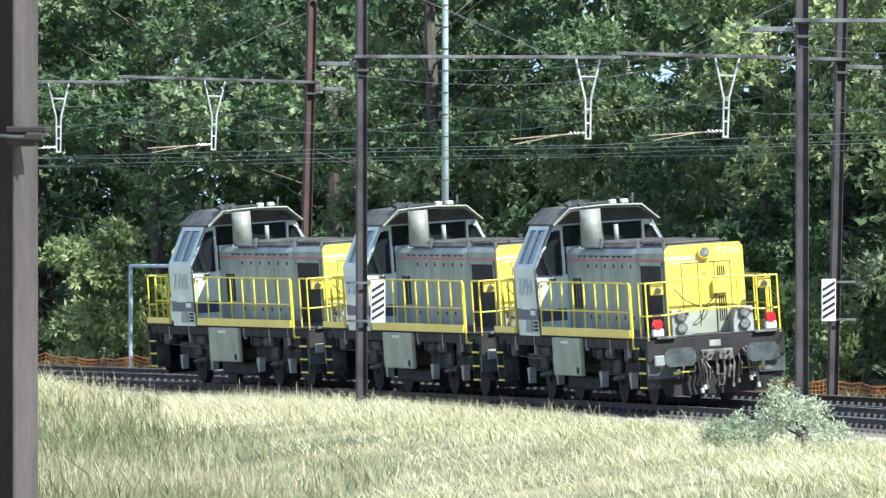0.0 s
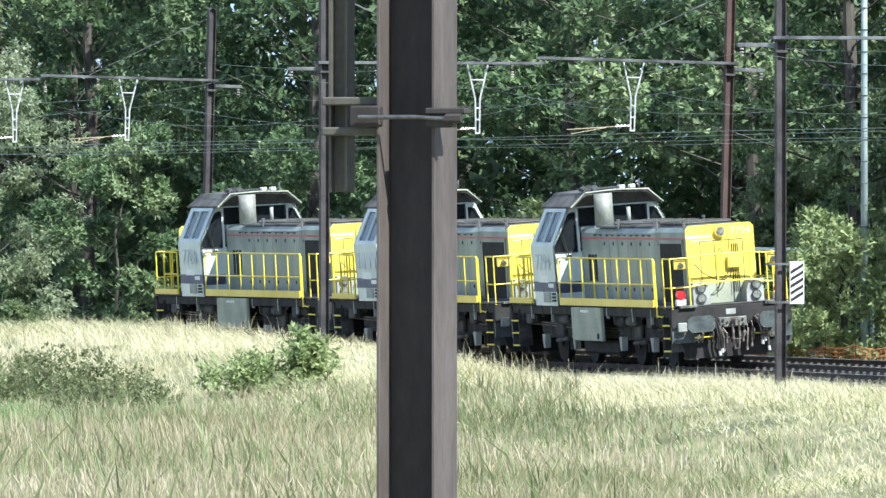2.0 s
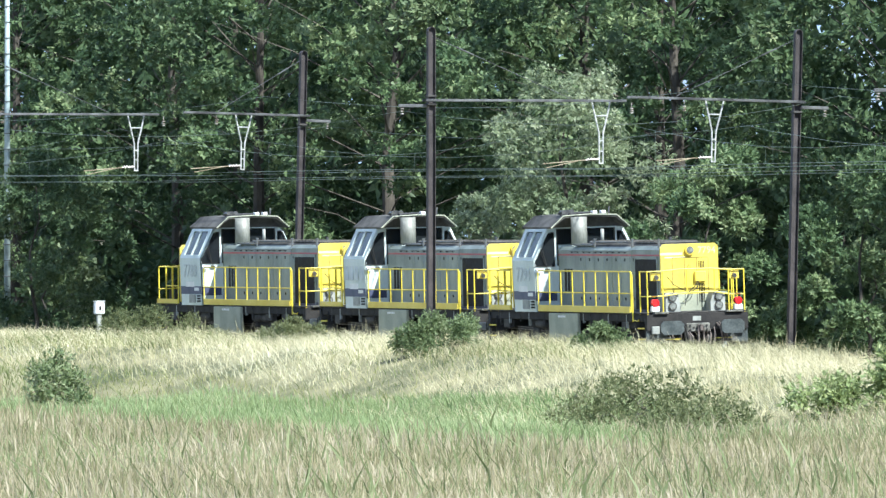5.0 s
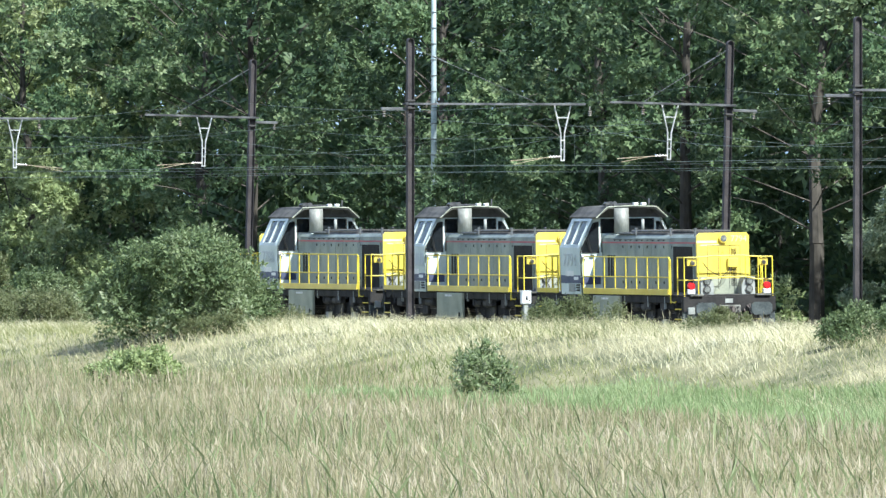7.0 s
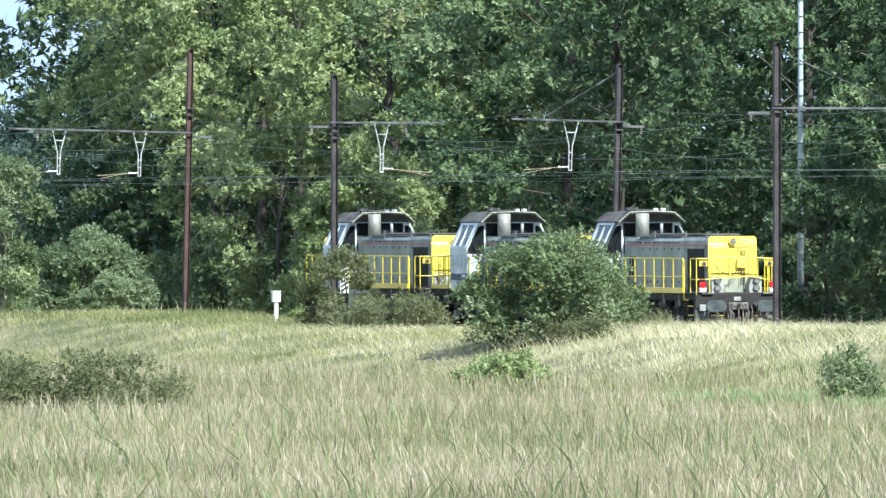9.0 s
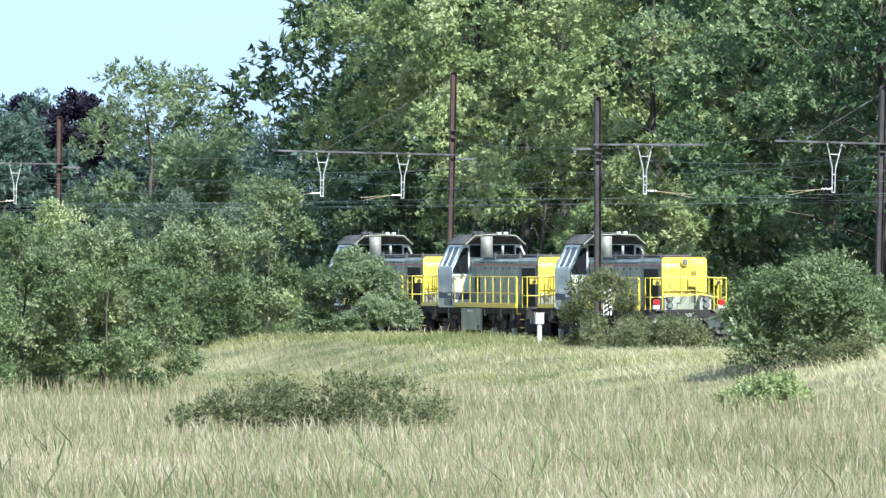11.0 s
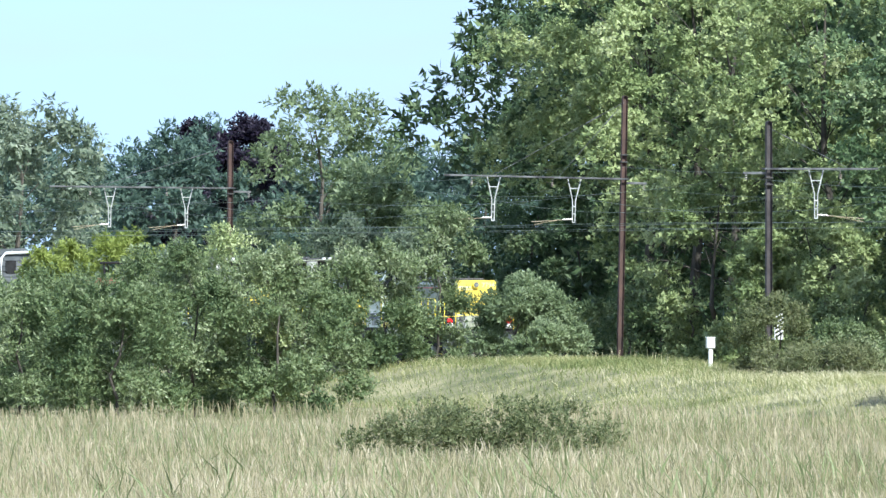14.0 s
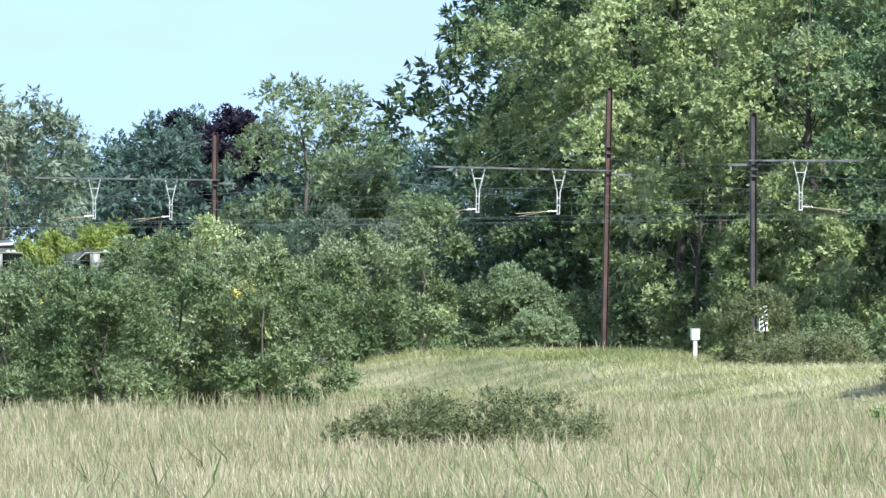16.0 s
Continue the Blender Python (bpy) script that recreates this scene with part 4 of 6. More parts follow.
    # navy band and details on the cab
    for sy in (-1, 1):
        bm = new_bm()
        y = sy * 1.518
        box(bm, -4.49, -2.53, y - 0.006, y + 0.006, 1.76, 2.0)
        part("cab_stripe", bm, NAVY, ob, "dark blue stripe")
        bm = new_bm()
        box(bm, -2.525, -2.513, *sorted((sy * 0.88, sy * 1.505)), 1.72, 1.98)
        part("cab_stripe", bm, NAVY, ob, "dark blue stripe")
        for x0, x1, z0, z1, mm in ((-4.0, -3.2, 1.98, 2.14, WHITEPAINT), (-3.2, -2.75, 1.86, 1.96, WHITEPAINT), (-3.7, -3.1, 1.5, 1.75, PALEBOX)):
            bm = new_bm()
            box(bm, x0, x1, y - 0.012, y + 0.012, z0, z1, 0.004)
            part("side_panel", bm, mm, ob, "small pale panel")
        for k in range(3):
            bm = new_bm()
            box(bm, -2.95, -2.65, y - 0.014, y + 0.014, 1.52 + k * 0.08, 1.57 + k * 0.08)
            part("vent_slot", bm, VENT, ob)
        bm = new_bm()
        tube(bm, (-2.48, sy * 1.44, 2.58), (-2.48, sy * 1.5, 2.58), 0.07, 8)
        box(bm, -2.52, -2.45, *sorted((sy * 1.36, sy * 1.46)), 2.5, 2.6, 0.01)
        part("marker_light", bm, WHITEPAINT, ob)
    # exhaust stack and roof gear
    bm = new_bm()
    tube(bm, (-1.95, -0.37, 3.26), (-1.95, -0.37, 4.06), 0.225, 24)
    part("exhaust_pipe", bm, STACKMET, ob, "wide pale heat-stained exhaust stack", True)
    bm = new_bm()
    tube(bm, (-1.95, -0.37, 4.06), (-1.95, -0.37, 4.075), 0.2, 24)
    part("stack_mouth", bm, VENT, ob)
    for x, y, r in ((-2.5, -0.62, 0.07), (-2.6, -0.45, 0.07), (-2.4, -0.75, 0.06)):
        bm = new_bm()
        tube(bm, (x + 0.28, y, 4.2), (x - 0.12, y, 4.2), r, 12, 0.025)
        tube(bm, (x, y, 4.1), (x, y, 4.2), 0.025, 6)
        part("horn", bm, GALV, ob, "bright horn on the cab roof")
    for y0, y1 in ((0.18, 0.4), (0.44, 0.66)):
        bm = new_bm()
        box(bm, -2.55, -2.35, y0, y1 - 0.08, 4.13, 4.22, 0.015)
        part("roof_box", bm, WHITEPAINT, ob, "small white roof box")
    for a, b, rr, nm in (((-2.5, -0.8, 4.16), (-2.5, 0.15, 4.17), 0.03, "roof_conduit"), ((-2.5, 0.7, 4.12), (-2.5, 0.72, 4.34), 0.025, "aerial"), ((-3.2, -0.5, 4.1), (-3.2, -0.5, 4.26), 0.02, "aerial")):
        bm = new_bm()
        tube(bm, a, b, rr, 6)
        part(nm, bm, GALV, ob)
    # handrails
    for sy in (-1, 1):
        xs = np.linspace(-2.45, 5.78, 9)
        rail_run(ob, [(float(x), sy * 1.46) for x in xs], 2.58, 1.98, 1.46)
        bm = new_bm()
        line(bm, [(5.78, sy * 1.46, 2.58), (5.9, sy * 1.46, 2.5), (5.95, sy * 1.47, 1.2)], 0.024, 6)
        line(bm, [(5.95, sy * 1.47, 1.25), (6.35, sy * 1.47, 1.22), (6.4, sy * 1.46, 1.25)], 0.02, 6)
        part("step_rail", bm, RAILYELLOW, ob, "yellow rail beside the steps")
        for x0, x1 in ((6.4, 7.03), (-7.03, -6.3)):
            end = 7.03 if x1 > 0 else -7.03
            inner_x = 6.4 if x1 > 0 else -6.3
            rail_run(ob, [(inner_x, sy * 1.4), (end, sy * 1.4), (end, sy * 0.95)], 2.58, 1.9, 1.25)
        bm = new_bm()
        line(bm, [(-6.2, sy * 1.44, 2.58), (-5.0, sy * 1.44, 2.58)], 0.022, 6)
        line(bm, [(-6.2, sy * 1.44, 2.0), (-5.0, sy * 1.44, 2.0)], 0.02, 6)
        for x in (-6.2, -5.6, -5.0):
            tube(bm, (x, sy * 1.44, 1.46), (x, sy * 1.44, 2.58), 0.022, 6)
        part("rear_side_rail", bm, RAILYELLOW, ob, "yellow tubular handrail")
        bm = new_bm()
        box(bm, 6.9, 6.98, *sorted((sy * 1.0, sy * 1.28)), 2.32, 2.54, 0.015)
        part("rail_plate", bm, YELLOW, ob, "yellow plate on the handrail")
        bm = new_bm()
        tube(bm, (6.98, sy * 1.13, 2.43), (7.08, sy * 1.13, 2.4), 0.06, 10)
        part("socket", bm, GALV, ob)
    for x in (7.03, -7.03):
        bm = new_bm()
        line(bm, [(x, -0.95, 2.58), (x, -0.45, 2.62), (x, 0.45, 2.62), (x, 0.95, 2.58)], 0.022, 6)
        line(bm, [(x, -0.95, 1.9), (x, -0.25, 1.98), (x, 0.55, 1.98), (x, 0.95, 1.9)], 0.02, 6)
        for y in (-0.25, 0.55):
            tube(bm, (x, y, 1.98), (x, y, 2.62), 0.018, 6)
        part("end_rail", bm, RAILYELLOW, ob, "yellow end handrail")
    # ends: buffer beam, plough, buffers, coupling, hoses
    for sx in (-1, 1):
        bm = new_bm()
        prism(bm, [(-1.46, 0.96), (-1.46, 1.4), (1.46, 1.4), (1.46, 0.96)], *sorted((sx * 6.98, sx * 7.12)))
        part("buffer_beam", bm, DARK, ob, "grimy black buffer beam")
        bm = new_bm()
        box(bm, *sorted((sx * 6.7, sx * 6.96)), -1.15, 1.15, 0.5, 1.2, 0.02)
        part("beam_recess", bm, DARK, ob)
        for sy in (-1, 1):
            bm = new_bm()
            prism(bm, [(sy * 0.9, 0.6), (sy * 0.82, 0.955), (sy * 1.46, 0.955), (sy * 1.46, 0.6)], *sorted((sx * 6.99, sx * 7.06)))
            part("corner_plate", bm, BUFFERGREY, ob, "scraped grey corner plate")
        for k in range(7):
            bm = new_bm()
            y = -0.75 + k * 0.25
            line(bm, [(sx * 7.02, y, 0.96), (sx * 7.08, y + 0.04, 0.8), (sx * 7.03, y + 0.02, 0.58)], 0.02, 5)
            part("brake_pipe", bm, HOSE, ob)
        bm = new_bm()
        prism(bm, [(-1.05, 0.22), (-1.25, 0.62), (1.25, 0.62), (1.05, 0.22)], *sorted((sx * 6.85, sx * 7.0)))
        part("rail_guard", bm, DARK, ob, "black guard plate")
        for sy in (-1, 1):
            bm = new_bm()
            tube(bm, (sx * 7.1, sy * 0.875, 1.03), (sx * 7.5, sy * 0.875, 1.03), 0.13, 14)
            tube(bm, (sx * 7.1, sy * 0.875, 1.03), (sx * 7.18, sy * 0.875, 1.03), 0.19, 14)
            buf = part("buffer", bm, GRIME, ob)
            bm = new_bm()
            a, b, c = 0.33, 0.19, 0.09
            prism(bm, [(sy * 0.875 + p, 1.03 + r) for p, r in ((-a, -b + c), (-a + c, -b), (a - c, -b), (a, -b + c), (a, b - c), (a - c, b), (-a + c, b), (-a, b - c))], *sorted((sx * 7.5, sx * 7.56)))
            part("buffer_head", bm, BUFFERGREY, buf, "worn grey buffer head")
            bm = new_bm()
            box(bm, *sorted((sx * 6.35, sx * 6.95)), *sorted((sy * 1.14, sy * 1.16)), 0.4, 1.3)
            step = part("step_well", bm, GRIME, ob, "dark grey step well")
            for z in (0.42, 0.72, 1.02):
                bm = new_bm()
                box(bm, *sorted((sx * 6.375, sx * 6.93)), *sorted((sy * 1.16, sy * 1.47)), z - 0.02, z + 0.02)
                part("step_tread", bm, GRIME, step)
            for x in (6.35, 6.93):
                bm = new_bm()
                box(bm, *sorted((sx * x, sx * (x + 0.025))), *sorted((sy * 1.16, sy * 1.47)), 0.4, 1.3)
                part("step_side", bm, GRIME, step)
            for z in (0.42, 0.72, 1.02):
                bm = new_bm()
                box(bm, *sorted((sx * 6.36, sx * 6.94)), sy * 1.475 - 0.01, sy * 1.475 + 0.01, z - 0.012, z + 0.024)
                part("step_edge", bm, RAILYELLOW, step, "yellow step edge")
            bm = new_bm()
            box(bm, *sorted((sx * 7.12, sx * 7.2)), *sorted((sy * 0.5, sy * 0.95)), 0.7, 0.725)
            part("coupler_step", bm, RAILYELLOW, ob, "yellow shunter's step edge")
            for y, z1, z2 in ((0.34, 0.95, 0.42), (0.46, 1.0, 0.5), (0.26, 0.92, 0.62)):
                bm = new_bm()
                line(bm, [(sx * 7.13, sy * y, z1), (sx * 7.3, sy * (y - 0.02), z1 - 0.12), (sx * 7.32, sy * (y - 0.05), (z1 + z2) / 2), (sx * 7.26, sy * (y - 0.06), z2)], 0.024, 6)
                tube(bm, (sx * 7.26, sy * (y - 0.06), z2), (sx * 7.26, sy * (y - 0.06), z2 - 0.08), 0.035, 6)
                part("brake_hose", bm, HOSE, ob, "rust-stained hanging brake hose")
            bm = new_bm()
            box(bm, *sorted((sx * 7.12, sx * 7.2)), *sorted((sy * 1.12, sy * 1.34)), 0.86, 1.08, 0.02)
            part("beam_box", bm, PALEBOX if sy < 0 else GRIME, ob)
        bm = new_bm()
        box(bm, *sorted((sx * 7.12, sx * 7.18)), -0.34, 0.34, 0.9, 1.14, 0.02)
        plate = part("coupling_plate", bm, OLIVEPLATE, ob, "worn pale coupling plate")
        for y, z in ((-0.24, 0.96), (-0.24, 1.07), (0.24, 0.96), (0.24, 1.07), (-0.14, 1.02), (0.14, 1.02)):
            bm = new_bm()
            tube(bm, (sx * 7.18, y, z), (sx * 7.215, y, z), 0.028, 6)
            part("bolt", bm, GRIME, plate)
        bm = new_bm()
        box(bm, *sorted((sx * 7.12, sx * 7.13)), -0.14, 0.1, 1.2, 1.33, 0.004)
        part("data_plate", bm, PALEBOX, ob, "small pale plate on the beam")
        for y0, y1, z0, z1 in ((-1.25, -0.85, 1.41, 1.47), (0.82, 1.3, 1.41, 1.46)):
            bm = new_bm()
            box(bm, *sorted((sx * 6.98, sx * 7.2)), y0, y1, z0, z1, 0.01)
            part("beam_ledge", bm, OLIVEPLATE, ob, "scuffed ledge above the buffer")
        for y, w in ((-0.95, 0.16), (-0.2, 0.12), (0.25, 0.14), (0.95, 0.2)):
            bm = new_bm()
            box(bm, *sorted((sx * 7.062, sx * 7.075)), y, y + w, 0.64, 0.78, 0.01)
            part("scuffed_bracket", bm, OLIVEPLATE, ob, "scuffed steel bracket")
        for y, z1, z2 in ((-0.5, 1.1, 0.36), (-0.44, 1.12, 0.42), (0.55, 1.12, 0.55), (0.62, 1.14, 0.62), (0.7, 1.1, 0.4)):
            bm = new_bm()
            line(bm, [(sx * 7.14, y, z1), (sx * 7.34, y + 0.02, z1 - 0.1), (sx * 7.38, y + 0.06, (z1 + z2) / 2), (sx * 7.3, y + 0.1, z2)], 0.026, 6)
            hose = part("air_hose", bm, RUBBER if y < 0 else HOSE, ob, "hanging air hose with bright end")
            bm = new_bm()
            tube(bm, (sx * 7.3, y + 0.1, z2), (sx * 7.3, y + 0.11, z2 - 0.1), 0.038, 8)
            part("hose_end", bm, WHITEMETAL, hose, "bright hose coupling")
        bm = new_bm()
        box(bm, *sorted((sx * 7.2, sx * 7.5)), -0.045, 0.045, 0.92, 1.1, 0.02)
        line(bm, [(sx * 7.4, -0.07, 1.0), (sx * 7.42, -0.08, 0.62), (sx * 7.42, 0.08, 0.62), (sx * 7.4, 0.07, 1.0)], 0.028, 6)
        line(bm, [(sx * 7.42, -0.06, 0.64), (sx * 7.4, -0.05, 0.4), (sx * 7.4, 0.05, 0.4), (sx * 7.42, 0.06, 0.64)], 0.024, 6)
        part("coupling_hook", bm, HOSE, ob, "screw coupling hook")
    # tank and underframe gear
    for sy in (-1, 1):
        bm = new_bm()
        box(bm, -1.45, 1.12, *sorted((sy * 1.4, sy * 1.5)), 0.6, 1.4, 0.02)
        tank = part("fuel_tank", bm, TANKGREY, ob, "flat grey-green tank cover panel")
        bm = new_bm()
        tube(bm, (0.85, sy * 1.5, 0.72), (0.85, sy * 1.52, 0.72), 0.07, 12)
        part("tank_cap", bm, VENT, tank)
        bm = new_bm()
        for k in range(5):
            box(bm, -0.6 + k * 0.14, -0.5 + k * 0.14, sy * 1.5 - 0.004, sy * 1.5 + 0.004, 1.28, 1.34)
        part("stencil_bar", bm, WHITEPAINT, tank, "faded white marking")
        for x in (-2.7, 2.2, 3.0):
            bm = new_bm()
            tube(bm, (x - 0.5, sy * 1.2, 1.08), (x + 0.5, sy * 1.2, 1.08), 0.14, 12)
            part("air_tank", bm, GRIME, ob, "dusty air reservoir", True)
        for k, x in enumerate((-6.1, -5.3, -4.3, -3.5, -2.1, 1.4, 2.0, 3.6, 4.4, 5.2)):
            bm = new_bm()
            box(bm, x, x + 0.05, *sorted((sy * 1.36, sy * 1.43)), 1.02 + 0.06 * (k % 3), 1.4, 0.006)
            part("frame_bracket", bm, PALEBOX if k % 2 else GRIME, ob, "small steel bracket below the walkway")
        for x, w, z0 in ((-5.9, 0.5, 0.95), (3.2, 0.55, 0.98), (4.7, 0.4, 0.92)):
            bm = new_bm()
            box(bm, x, x + w, *sorted((sy * 1.2, sy * 1.4)), z0, 1.36, 0.03)
            part("equipment_box", bm, GRIME, ob, "dusty box below the walkway")
        bm = new_bm()
        for z in (0.86, 0.92):
            line(bm, [(-6.2, sy * 1.17, z + 0.08), (-1.6, sy * 1.17, z), (1.3, sy * 1.02, z - 0.05), (6.2, sy * 1.17, z + 0.06)], 0.018, 5)
        part("air_pipe", bm, HOSE, ob, "long rust-stained air pipe")
    bm = new_bm()
    box(bm, -1.7, 1.4, -1.15, 1.15, 0.27, 0.58, 0.05)
    box(bm, -1.5, 1.3, -0.9, 0.9, 0.58, 1.2, 0.05)
    part("belly_tank", bm, DARK, ob)
    bm = new_bm()
    box(bm, -6.3, 6.3, -0.62, 0.62, 0.6, 1.2, 0.05)
    for x in (-5.6, -3.4, 2.7, 5.4):
        box(bm, x - 0.35, x + 0.35, -1.3, 1.3, 0.98, 1.2, 0.03)
    part("underframe_gear", bm, DARK, ob, "black underframe pipes and boxes")
    # bogies
    for bx in (-3.4, 3.4):
        bm = new_bm()
        for sy in (-1, 1):
            prism(bm, [(bx - 2.0, 0.75), (bx - 1.0, 0.62), (bx + 1.0, 0.62), (bx + 2.0, 0.75), (bx + 2.0, 0.95), (bx + 0.6, 1.02), (bx - 0.6, 1.02), (bx - 2.0, 0.95)], *sorted((sy * 1.02, sy * 1.14)), "y")
        box(bm, bx - 0.3, bx + 0.3, -1.1, 1.1, 0.55, 0.95, 0.04)
        box(bm, bx - 2.0, bx - 1.85, -1.1, 1.1, 0.7, 0.92)
        box(bm, bx + 1.85, bx + 2.0, -1.1, 1.1, 0.7, 0.92)
        bog = part("bogie_frame", bm, DARK, ob, "grimy black bogie frame")
        for wx in (bx - 1.35, bx + 1.35):
            for sy in (-1, 1):
                bm = new_bm()
                prism(bm, [(wx - 0.14, 0.7), (wx + 0.14, 0.7), (wx + 0.07, 0.37), (wx - 0.05, 0.37)], *sorted((sy * 1.16, sy * 1.3)), "y")
                part("axle_cover", bm, PALEBOX, bog, "pale grey axle-box cover")
                bm = new_bm()
                for k in range(6):
                    for dx in (-0.32, 0.32):
                        tube(bm, (wx + dx, sy * 1.12, 0.62 + k * 0.07), (wx + dx, sy * 1.12, 0.65 + k * 0.07), 0.085, 10)
                part("coil_spring", bm, GRIME, bog, "dark coil springs")
        for x in (bx - 0.62, bx + 0.62):
            for sy in (-1, 1):
                bm = new_bm()
                box(bm, x - 0.06, x + 0.06, *sorted((sy * 0.68, sy * 0.83)), 0.3, 0.75, 0.02)
                part("brake_block", bm, GRIME, bog)
        for sy in (-1, 1):
            bm = new_bm()
            box(bm, bx - 0.25, bx + 0.25, *sorted((sy * 1.14, sy * 1.26)), 0.68, 1.05, 0.03)
            tube(bm, (bx - 0.5, sy * 1.2, 0.55), (bx + 0.55, sy * 1.2, 0.6), 0.05, 8)
            part("damper", bm, GRIME, bog)
    return ob


loco = build_loco()
LOCOS = [loco, copy_thing(loco, pose(0, 0, 0)), copy_thing(loco, pose(0, 0, 0))]
tagged(LOCOS[0], "grey diesel locomotive with red tail lamps on its yellow end")
tagged(LOCOS[1], "grey diesel locomotive with yellow ends, coupled between two others")
tagged(LOCOS[2], "grey diesel locomotive with yellow ends leading the three")


def lettering(text, size, mat, m, parent, name="number", label="dark painted number"):
    cu = bpy.data.curves.new("lettering", "FONT")
    cu.body, cu.size, cu.extrude, cu.align_x, cu.align_y = text, size, 0.003, "CENTER", "CENTER"
    tmp = bpy.data.objects.new("lettering", cu)
    scene.collection.objects.link(tmp)
    bpy.context.view_layer.update()
    me = bpy.data.meshes.new_from_object(tmp.evaluated_get(bpy.context.evaluated_depsgraph_get()))
    bpy.data.objects.remove(tmp)
    me.materials.clear()
    me.materials.append(mat)
    ob = new(name, me)
    ob.parent, ob.matrix_basis = parent, m
    return tagged(ob, label)


lettering("9", 0.3, SIGNBLACK, Matrix.Translation((0.116, 0, 1.34)) @ pose(0, 0, 0, 90, 0, 90), numbered_post, label="black number on the plate")
FAINTGREY = material("faded grey lettering", (0.5, 0.55, 0.56), (0.6, 0.64, 0.65), 4, 0.6, 0, 0, 30)
PALELETTER = material("faded white lettering", (0.8, 0.72, 0.35), (0.85, 0.8, 0.5), 4, 0.5, 0, 0, 30)
for i, lc in enumerate(LOCOS):
    turn = pose(-3.5, -1.556, 2.45, 88, 0, 0)
    if i == 1:
        bm = new_bm()
        for k in range(4):
            box(bm, -0.9 + k * 0.47, -0.58 + k * 0.47, -0.2, 0.2, -0.003, 0.003)
        b = part("number_bar", bm, FAINTGREY, lc, "faded grey marking")
        b.matrix_basis = pose(-3.5, -1.548, 2.45, 88, 0, 0)
    else:
        lettering("7794" if i == 0 else "7788", 0.62, FAINTGREY, turn @ Matrix.Diagonal((1.05, 0.9, 1, 1)), lc)
    for k, (y, z, w, h) in enumerate(((-0.52, 3.04, 0.32, 0.07), (-0.42, 2.94, 0.3, 0.035))):
        bm = new_bm()
        box(bm, 6.56, 6.566, y - w, y + w, z - h / 2, z + h / 2)
        part("stencil_bar", bm, PALELETTER, lc, "faded white marking")
lettering("7794", 0.26, PALELETTER, Matrix.Translation((6.563, 0.5, 3.12)) @ pose(0, 0, 0, 90, 0, 90), LOCOS[0], label="faded pale number")

# tail lamps hang on the last locomotive alone
for sy in (-1, 1):
    bm = new_bm()
    tube(bm, (7.0, sy * 1.2, 1.72), (7.16, sy * 1.2, 1.72), 0.1, 16)
    tube(bm, (6.98, sy * 1.2, 1.72), (7.0, sy * 1.2, 1.72), 0.1, 16)
    box(bm, 7.0, 7.12, sy * 1.2 - 0.09, sy * 1.2 + 0.09, 1.66, 1.82, 0.03)
    lamp = part("tail_lamp", bm, REDLAMP, LOCOS[0], "bright red tail lamp with white foot")
    bm = new_bm()
    box(bm, 6.98, 7.14, sy * 1.2 - 0.115, sy * 1.2 + 0.115, 1.47, 1.63, 0.02)
    part("lamp_foot", bm, WHITEPAINT, lamp, "white lamp foot")
    bm = new_bm()
    line(bm, [(7.05, sy * 1.2 - 0.08, 1.82), (7.05, sy * 1.2 - 0.08, 1.92), (7.05, sy * 1.2 + 0.08, 1.92), (7.05, sy * 1.2 + 0.08, 1.82)], 0.01, 5)
    part("lamp_handle", bm, GALV, lamp)

# wheels turn on their own axles
WHEELS = []
wheel = wheel_mesh()
wheel_data = bpy.data.meshes.new("wheel")
wheel.to_mesh(wheel_data)
wheel.free()
wheel_data.materials.append(DARK)
axle_bm = tube(new_bm(), (0, -0.7, 0), (0, 0.7, 0), 0.085, 10)
axle_data = bpy.data.meshes.new("axle")
axle_bm.to_mesh(axle_data)
axle_bm.free()
axle_data.materials.append(DARK)
for lc in LOCOS:
    for wx in (-4.75, -2.05, 2.05, 4.75):
        ax = new("axle", axle_data)
        ax.parent = lc
        for sy in (-1, 1):
            w = new("wheel", wheel_data)
            w.parent = ax
            w.matrix_basis = pose(0, sy * 0.75, 0, 0, 0, 0 if sy < 0 else 180)
        WHEELS.append((ax, wx))

RUN = [(0, -5.38), (2.5, 39.85), (5.3, 90.0), (7, 120.38), (9, 156.07), (12.5, 217.09), (13.5, 234.29), (14.5, 250.9), (15, 259.15), (15.5, 267.35), (16, 275.43)]


def along(t):
    """Where the middle of the last locomotive is at t seconds: steady speed, easing off towards the end."""
    ts, vs = [a for a, _ in RUN], [b for _, b in RUN]
    c = np.polyfit(ts, vs, 4)
    return float(np.polyval(c, t))


def motions():
    times = [k * 0.5 for k in range(33)]
    for i, lc in enumerate(LOCOS):
        rows = []
        for t in times:
            s = along(t) + 15.59 * i
            p = at(s, 0.0)
            rows.append((t, pose(p.x, p.y, p.z, float(cant(s)), 0, facing(s))))
        walk(lc, rows)
    for ax, wx in WHEELS:
        rows = []
        # rolling away: the wheel's top moves towards -x
        for k in range(481):
            t = k / 30
            rows.append((t, pose(wx, 0, 0.5, 0, -math.degrees((along(t) - along(0)) / 0.5) % 360, 0)))
        walk(ax, rows)

# ---- plants ----


def unit(v):
    return v / np.maximum(np.linalg.norm(v, axis=1, keepdims=True), 1e-9)


